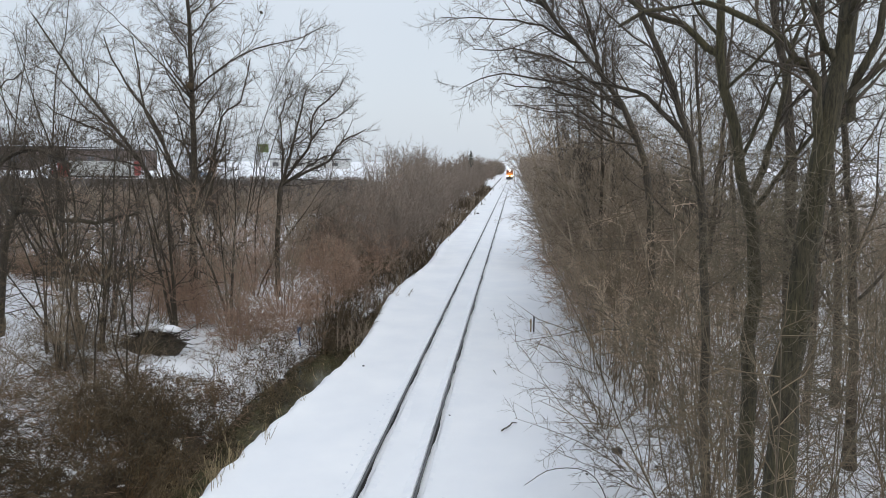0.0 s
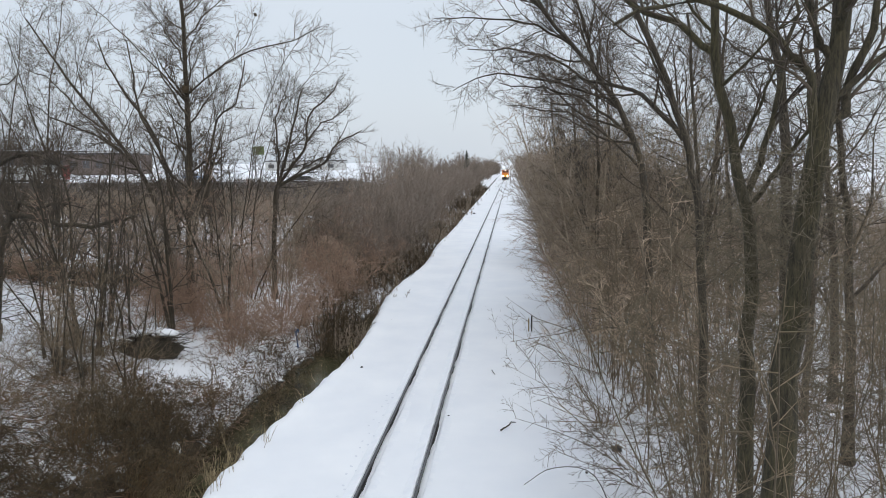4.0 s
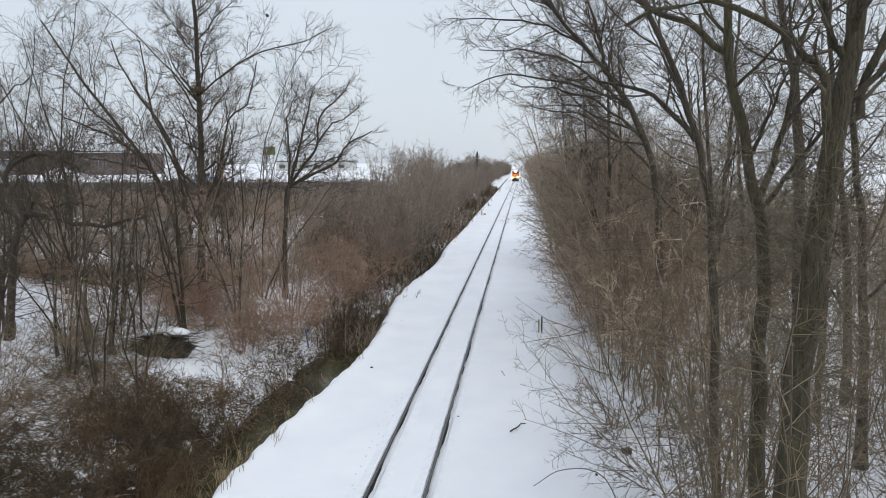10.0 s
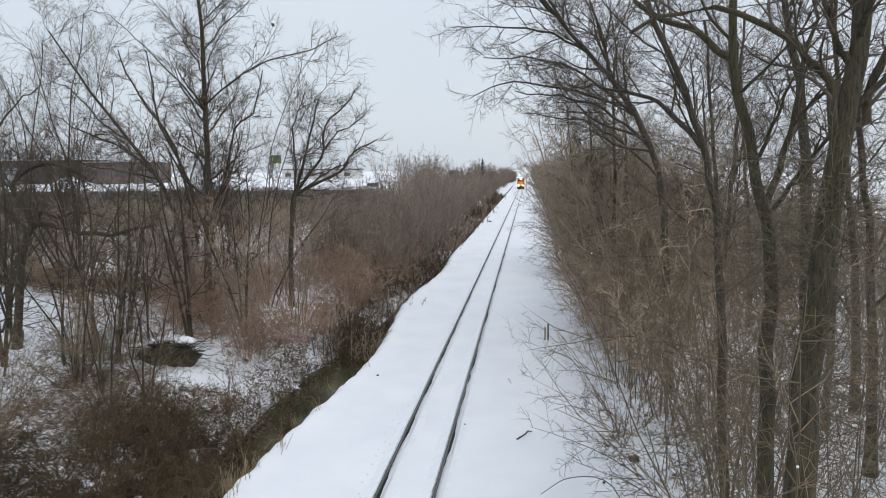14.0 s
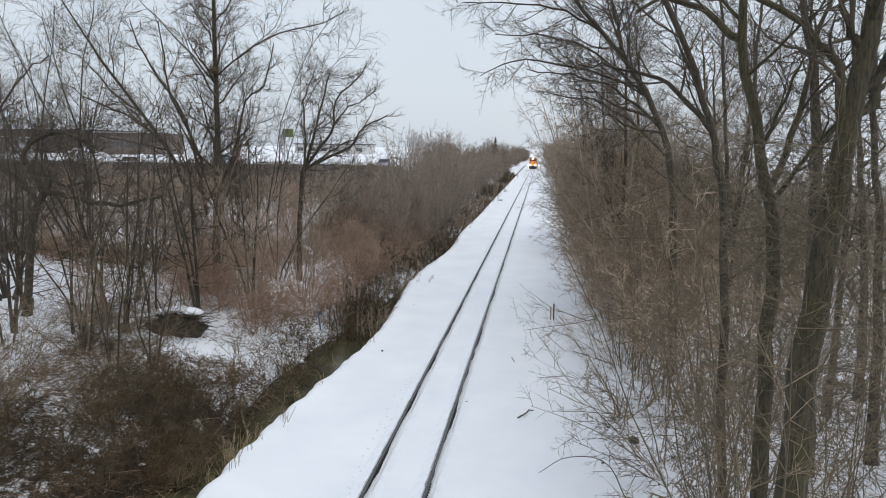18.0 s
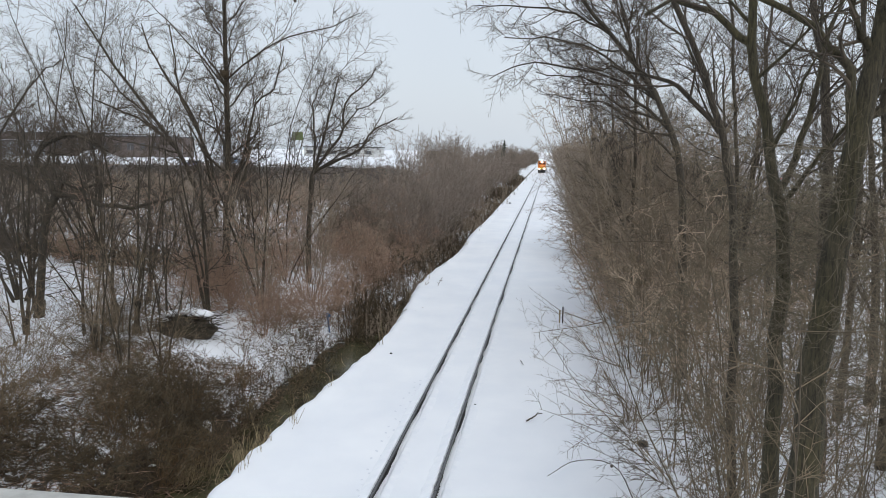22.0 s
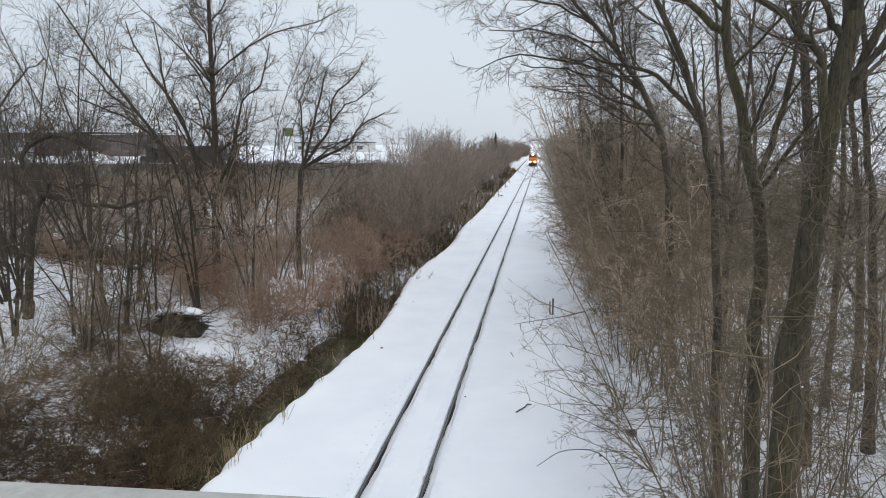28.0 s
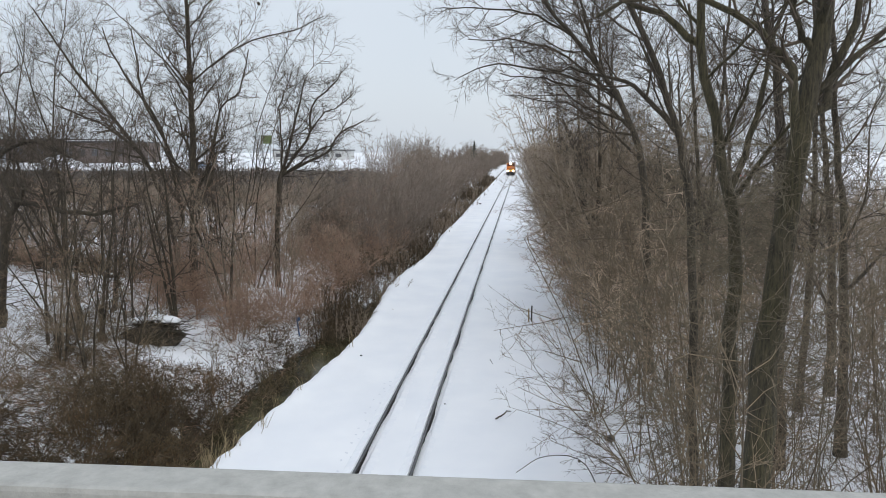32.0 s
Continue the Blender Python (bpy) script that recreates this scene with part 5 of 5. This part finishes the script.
    for y in (4.0, 15.4):
        part("bogie", box(-1.15, 1.15, y - 2.5, y + 2.5, 0.45, 0.95, 0.05), BLACK, loco)
    return loco


train = locomotive()


# ---- the road on its embankment, with what stands beyond it ----
ROAD_Y, BEND = 139.0, 24.0


def road_place(s):
    """A place on the road: s metres from the end of its bend; s below 0 runs away to the north, above it to the west."""
    arc = BEND * math.pi / 2
    if s >= 0:
        return -52.0 - s, ROAD_Y, 90.0
    if s > -arc:
        a = -s / BEND
        return -52.0 + BEND * math.sin(a), ROAD_Y + BEND * (1 - math.cos(a)), 90.0 + math.degrees(a)
    return -52.0 + BEND, ROAD_Y + BEND + (-s - arc), 180.0


def ribbon(name, label, category, left, right, z, mat, s0=-420, s1=560, step=4):
    rows = []
    for s in np.arange(s0, s1, step):
        x, y, a = road_place(s)
        n = Vector((math.sin(radians(a - 90)), -math.cos(radians(a - 90)), 0))
        rows.append([(x + n.x * left, y + n.y * left, z), (x + n.x * right, y + n.y * right, z)])
    v = np.array(rows)
    ii = np.arange(len(v) * 2).reshape(-1, 2)
    q = np.stack([ii[:-1, 0], ii[1:, 0], ii[1:, 1], ii[:-1, 1]], -1)
    return tagged(new(name, np_mesh(name, v.reshape(-1, 3), [q], mat)), label, category, kind="structure")


ribbon("road", "wet dark asphalt road on a low embankment", "road", -4.2, 4.2, 4.2, ASPHALT)


BEAM_GREY = simple("dull_weathered_steel", (0.11, 0.12, 0.115), (0.2, 0.21, 0.2), 3.0, 0.6, 0.3)


def guard_rail():
    g = thing("guard_rail", "galvanised steel guard rail on short posts", "guard rail")
    y = ROAD_Y - 5.0
    for z in (4.66, 4.80):
        part("beam", box(-190, -24, y - 0.09, y - 0.04, z - 0.055, z + 0.055, 0.01), BEAM_GREY, g)
    part("web", box(-190, -24, y - 0.04, y - 0.01, 4.6, 4.86), BEAM_GREY, g)
    for k in range(44):
        part("post", box(-190 + k * 3.81, -189.82 + k * 3.81, y, y + 0.2, 3.9, 4.9), TIMBER, g)
    return g


guard_rail()


def shed(x0, x1, y0, y1, z1, wall, roof, bays, label, snow=True):
    z0 = 3.6
    b = thing("industrial_building", label, "building")
    part("wall", box(x0, x1, y0, y1, z0, z1), wall, b)
    part("roof", box(x0 - 0.4, x1 + 0.4, y0 - 0.4, y1 + 0.4, z1, z1 + 0.5, 0.05), roof, b)
    part("roof_snow", box(x0, x1, y0, y1, z1 + 0.5, z1 + 0.7, 0.08), SNOW, b, "thin snow on the flat roof")
    w = (x1 - x0) / bays
    for k in range(bays):
        pane = part("window", box(x0 + w * (k + 0.25), x0 + w * (k + 0.75), y0 - 0.06, y0 + 0.1, z0 + (z1 - z0) * 0.45, z0 + (z1 - z0) * 0.75), ROOF_DARK, b)
        part("mullion", box(x0 + w * (k + 0.49), x0 + w * (k + 0.51), y0 - 0.1, y0 - 0.06, z0 + (z1 - z0) * 0.45, z0 + (z1 - z0) * 0.75), WALL_GREY, pane)
    return b


shed(-235, -150, 232, 262, 12.6, BRICK_FAR, ROOF_DARK, 12, "long brown brick building with a dark flat roof")
shed(-149, -126, 228, 250, 11.6, BRICK_FAR, ROOF_DARK, 5, "brown brick wing with a dark flat roof")
shed(-190, -165, 205, 222, 9.5, WALL_GREY, ROOF_DARK, 4, "low grey clad annexe")
shed(-112, -78, 330, 350, 9.0, WALL_HAZED, ROOF_DARK, 6, "clad warehouse in the distance, haze paled into its walls")


def street_lamp(x, y, h):
    z = land_at(x, y)
    p = thing("street_lamp", "tall grey steel street lamp", "street lamp", "street lamps by the road", pose(x, y, z))
    part("pole", rod((0, 0, -0.3), (0, 0, h), 0.11, 8, 0.07), GALVANISED, p)
    part("arm", rod((0, 0, h - 0.1), (2.0, 0, h + 0.3), 0.05, 6), GALVANISED, p)
    part("head", box(1.7, 2.5, -0.15, 0.15, h + 0.22, h + 0.36, 0.04), GALVANISED, p)


for x in (-150, -114, -78, -52):
    street_lamp(x, 152, 8.5)


def road_sign():
    z = land_at(-68.4, 200)
    s = thing("road_sign", "green and yellowish sign board on two tall posts", "sign", at=pose(-68.4, 200, z))
    for x in (-1.1, 1.1):
        part("post", rod((x, 0, -0.3), (x, 0, 8.4), 0.09, 8), GALVANISED, s)
    part("board", box(-1.6, 1.6, -0.12, -0.04, 6.0, 8.3, 0.02), SIGN_GREEN, s)


road_sign()


def snow_heap(x, y, sx, sy, h, seed):
    bm = bmesh.new()
    bmesh.ops.create_grid(bm, x_segments=28, y_segments=18, size=1.0)
    for v in bm.verts:
        r = math.hypot(v.co.x, v.co.y)
        z = max(0.0, 1 - r**1.4) * h * (1 + 0.35 * noise.noise(Vector((v.co.x * 3, v.co.y * 3, seed))))
        v.co = Vector((v.co.x * sx, v.co.y * sy, z))
    ob = part("snow_mound", bm, SNOW, None, smooth=True)
    ob.location = (x, y, 4.0)
    tagged(ob, "ploughed heap of snow beside the road", "snow mound")


snow_heap(-104, 160, 9, 4, 3.6, 1.0)
snow_heap(-88, 158, 6, 3, 2.0, 2.0)


def car(name, label, paint, length=4.5):
    """A car that heads along +x of its own space, wheels on z = 0."""
    c = thing(name, label, "car")
    h = length / 2
    bm = bmesh.new()
    add_box(bm, -h, h, -0.88, 0.88, 0.32, 0.92, 0.10)
    part("body", bm, paint, c)
    top = bmesh.new()
    add_box(top, -h * 0.72, h * 0.38, -0.78, 0.78, 0.9, 1.45, 0.0)
    for v in top.verts:
        if v.co.z > 1.2:
            v.co.x, v.co.y = v.co.x * 0.78 - 0.08, v.co.y * 0.84
    part("cabin", top, GLASS, c)
    part("roof", box(-h * 0.60, h * 0.20, -0.66, 0.66, 1.43, 1.49, 0.02), paint, c)
    for x in (-h * 0.62, h * 0.62):
        for y in (-0.8, 0.8):
            w = part("wheel", rod((x, y - 0.1, 0.33), (x, y + 0.1, 0.33), 0.33, 14), RUBBER, c)
            part("rim", rod((x, y - 0.11, 0.33), (x, y + 0.11, 0.33), 0.19, 10), GALVANISED, w)
    for y in (-0.62, 0.62):
        part("headlight", box(h - 0.03, h + 0.02, y - 0.16, y + 0.16, 0.62, 0.76, 0.02), LAMP_WARM, c)
        part("tail_light", box(-h - 0.02, -h + 0.03, y - 0.16, y + 0.16, 0.66, 0.8, 0.02), LAMP_RED, c)
    return c


def lorry(name, label, paint, rear):
    """A lorry with a long box trailer; heads along +x of its own space."""
    t = thing(name, label, "truck")
    part("trailer", box(-9.5, 4.0, -1.27, 1.27, 1.15, 4.05, 0.05), paint, t)
    part("rear_door", box(-9.56, -9.5, -1.2, 1.2, 1.2, 4.0), rear, t)
    part("chassis", box(-9.3, 7.2, -0.5, 0.5, 0.75, 1.15, 0.03), BLACK, t)
    cab = part("cab", box(4.7, 6.6, -1.2, 1.2, 0.9, 3.6, 0.15), rear, t)
    part("bonnet", box(6.5, 8.0, -0.95, 0.95, 0.8, 2.1, 0.15), rear, cab)
    part("windscreen", box(6.58, 6.64, -1.0, 1.0, 2.3, 3.1, 0.02), GLASS, cab)
    for x in (-8.2, -6.9, 3.6, 4.9, 7.1):
        for y in (-1.0, 1.0):
            part("wheel", rod((x, y - 0.2, 0.5), (x, y + 0.2, 0.5), 0.5, 16), RUBBER, t)
    return t


PAINT_BLUE = simple("dark_blue_car_paint", (0.08, 0.07, 0.24), (0.12, 0.10, 0.32), 1.0, 0.3)
PAINT_DARK = simple("dark_car_paint", (0.02, 0.021, 0.024), (0.045, 0.046, 0.05), 1.0, 0.3)
PAINT_PALE = simple("pale_car_paint", (0.55, 0.57, 0.6), (0.7, 0.72, 0.75), 1.0, 0.35)
TRAILER_PALE = simple("pale_trailer", (0.42, 0.43, 0.42), (0.6, 0.61, 0.59), 0.8, 0.5)
TRAILER_BROWN = simple("dark_brown_trailer", (0.055, 0.038, 0.034), (0.09, 0.065, 0.058), 0.8, 0.5)
PAINT_RED = simple("red_truck_paint", (0.26, 0.035, 0.03), (0.36, 0.06, 0.05), 0.8, 0.5)
blue_car = car("car", "dark blue car driving on the road", PAINT_BLUE)
early_car = car("car", "dark car driving on the road", PAINT_DARK)
dark_pickup = car("pickup", "dark grey pickup driving on the road", PAINT_DARK, 5.6)
dark_car = car("car", "dark grey car driving on the road", PAINT_DARK)
slow_truck = lorry("truck", "slow pale box truck with a red cab and red rear doors", TRAILER_PALE, PAINT_RED)
brown_truck = lorry("truck", "dark brown box truck driving on the road", TRAILER_BROWN, PAINT_DARK)
parked = car("parked_car", "pale car parked on snowy ground behind the trees", PAINT_PALE)
parked.matrix_basis = pose(38.5, 112, land_at(38.5, 112), 0, 0, 12)
parked = car("parked_car", "pale blue parked car beyond the road", BLUE_PALE := simple("pale_blue_paint", (0.2, 0.3, 0.45), (0.3, 0.4, 0.55), 1.0, 0.35))
parked.matrix_basis = pose(-65, 150, land_at(-65, 150), 0, 0, 15)


def drive(vehicle, at_time, x_then, speed, lane):
    """Rows for a vehicle that is at x_then on the straight at at_time and goes west at that speed."""
    s_then = -52.0 - x_then
    rows = []
    for t in range(0, 33, 1):
        s = s_then + speed * (t - at_time)
        x, y, a = road_place(s)
        n = Vector((math.sin(radians(a - 90)), -math.cos(radians(a - 90)), 0)) * lane
        rows.append((t, pose(x + n.x, y + n.y, 4.2, 0, 0, a + 90)))
    walk(vehicle, rows)


def motions():
    walk(train, [(0, pose(0, 336, 0)), (9, pose(0, 315, 0)), (20, pose(0, 287, 0)), (32, pose(0, 254, 0))])
    walk(falling_snow, [(0, pose(0, 0, 0)), (10, pose(1.5, -0.2, -11)), (21, pose(2.2, 0.2, -23)), (32, pose(4.0, 0, -35))])
    drive(slow_truck, 0, -81.2, 3.5, 2.0)
    drive(early_car, 0, -77, 12, -1.9)
    drive(dark_pickup, 7, -74, 12, -1.9)
    drive(blue_car, 23, -82, 12, -1.9)
    drive(dark_car, 18, -82, 15, -1.9)
    drive(brown_truck, 29, -81, 12.5, 2.0)


motions()
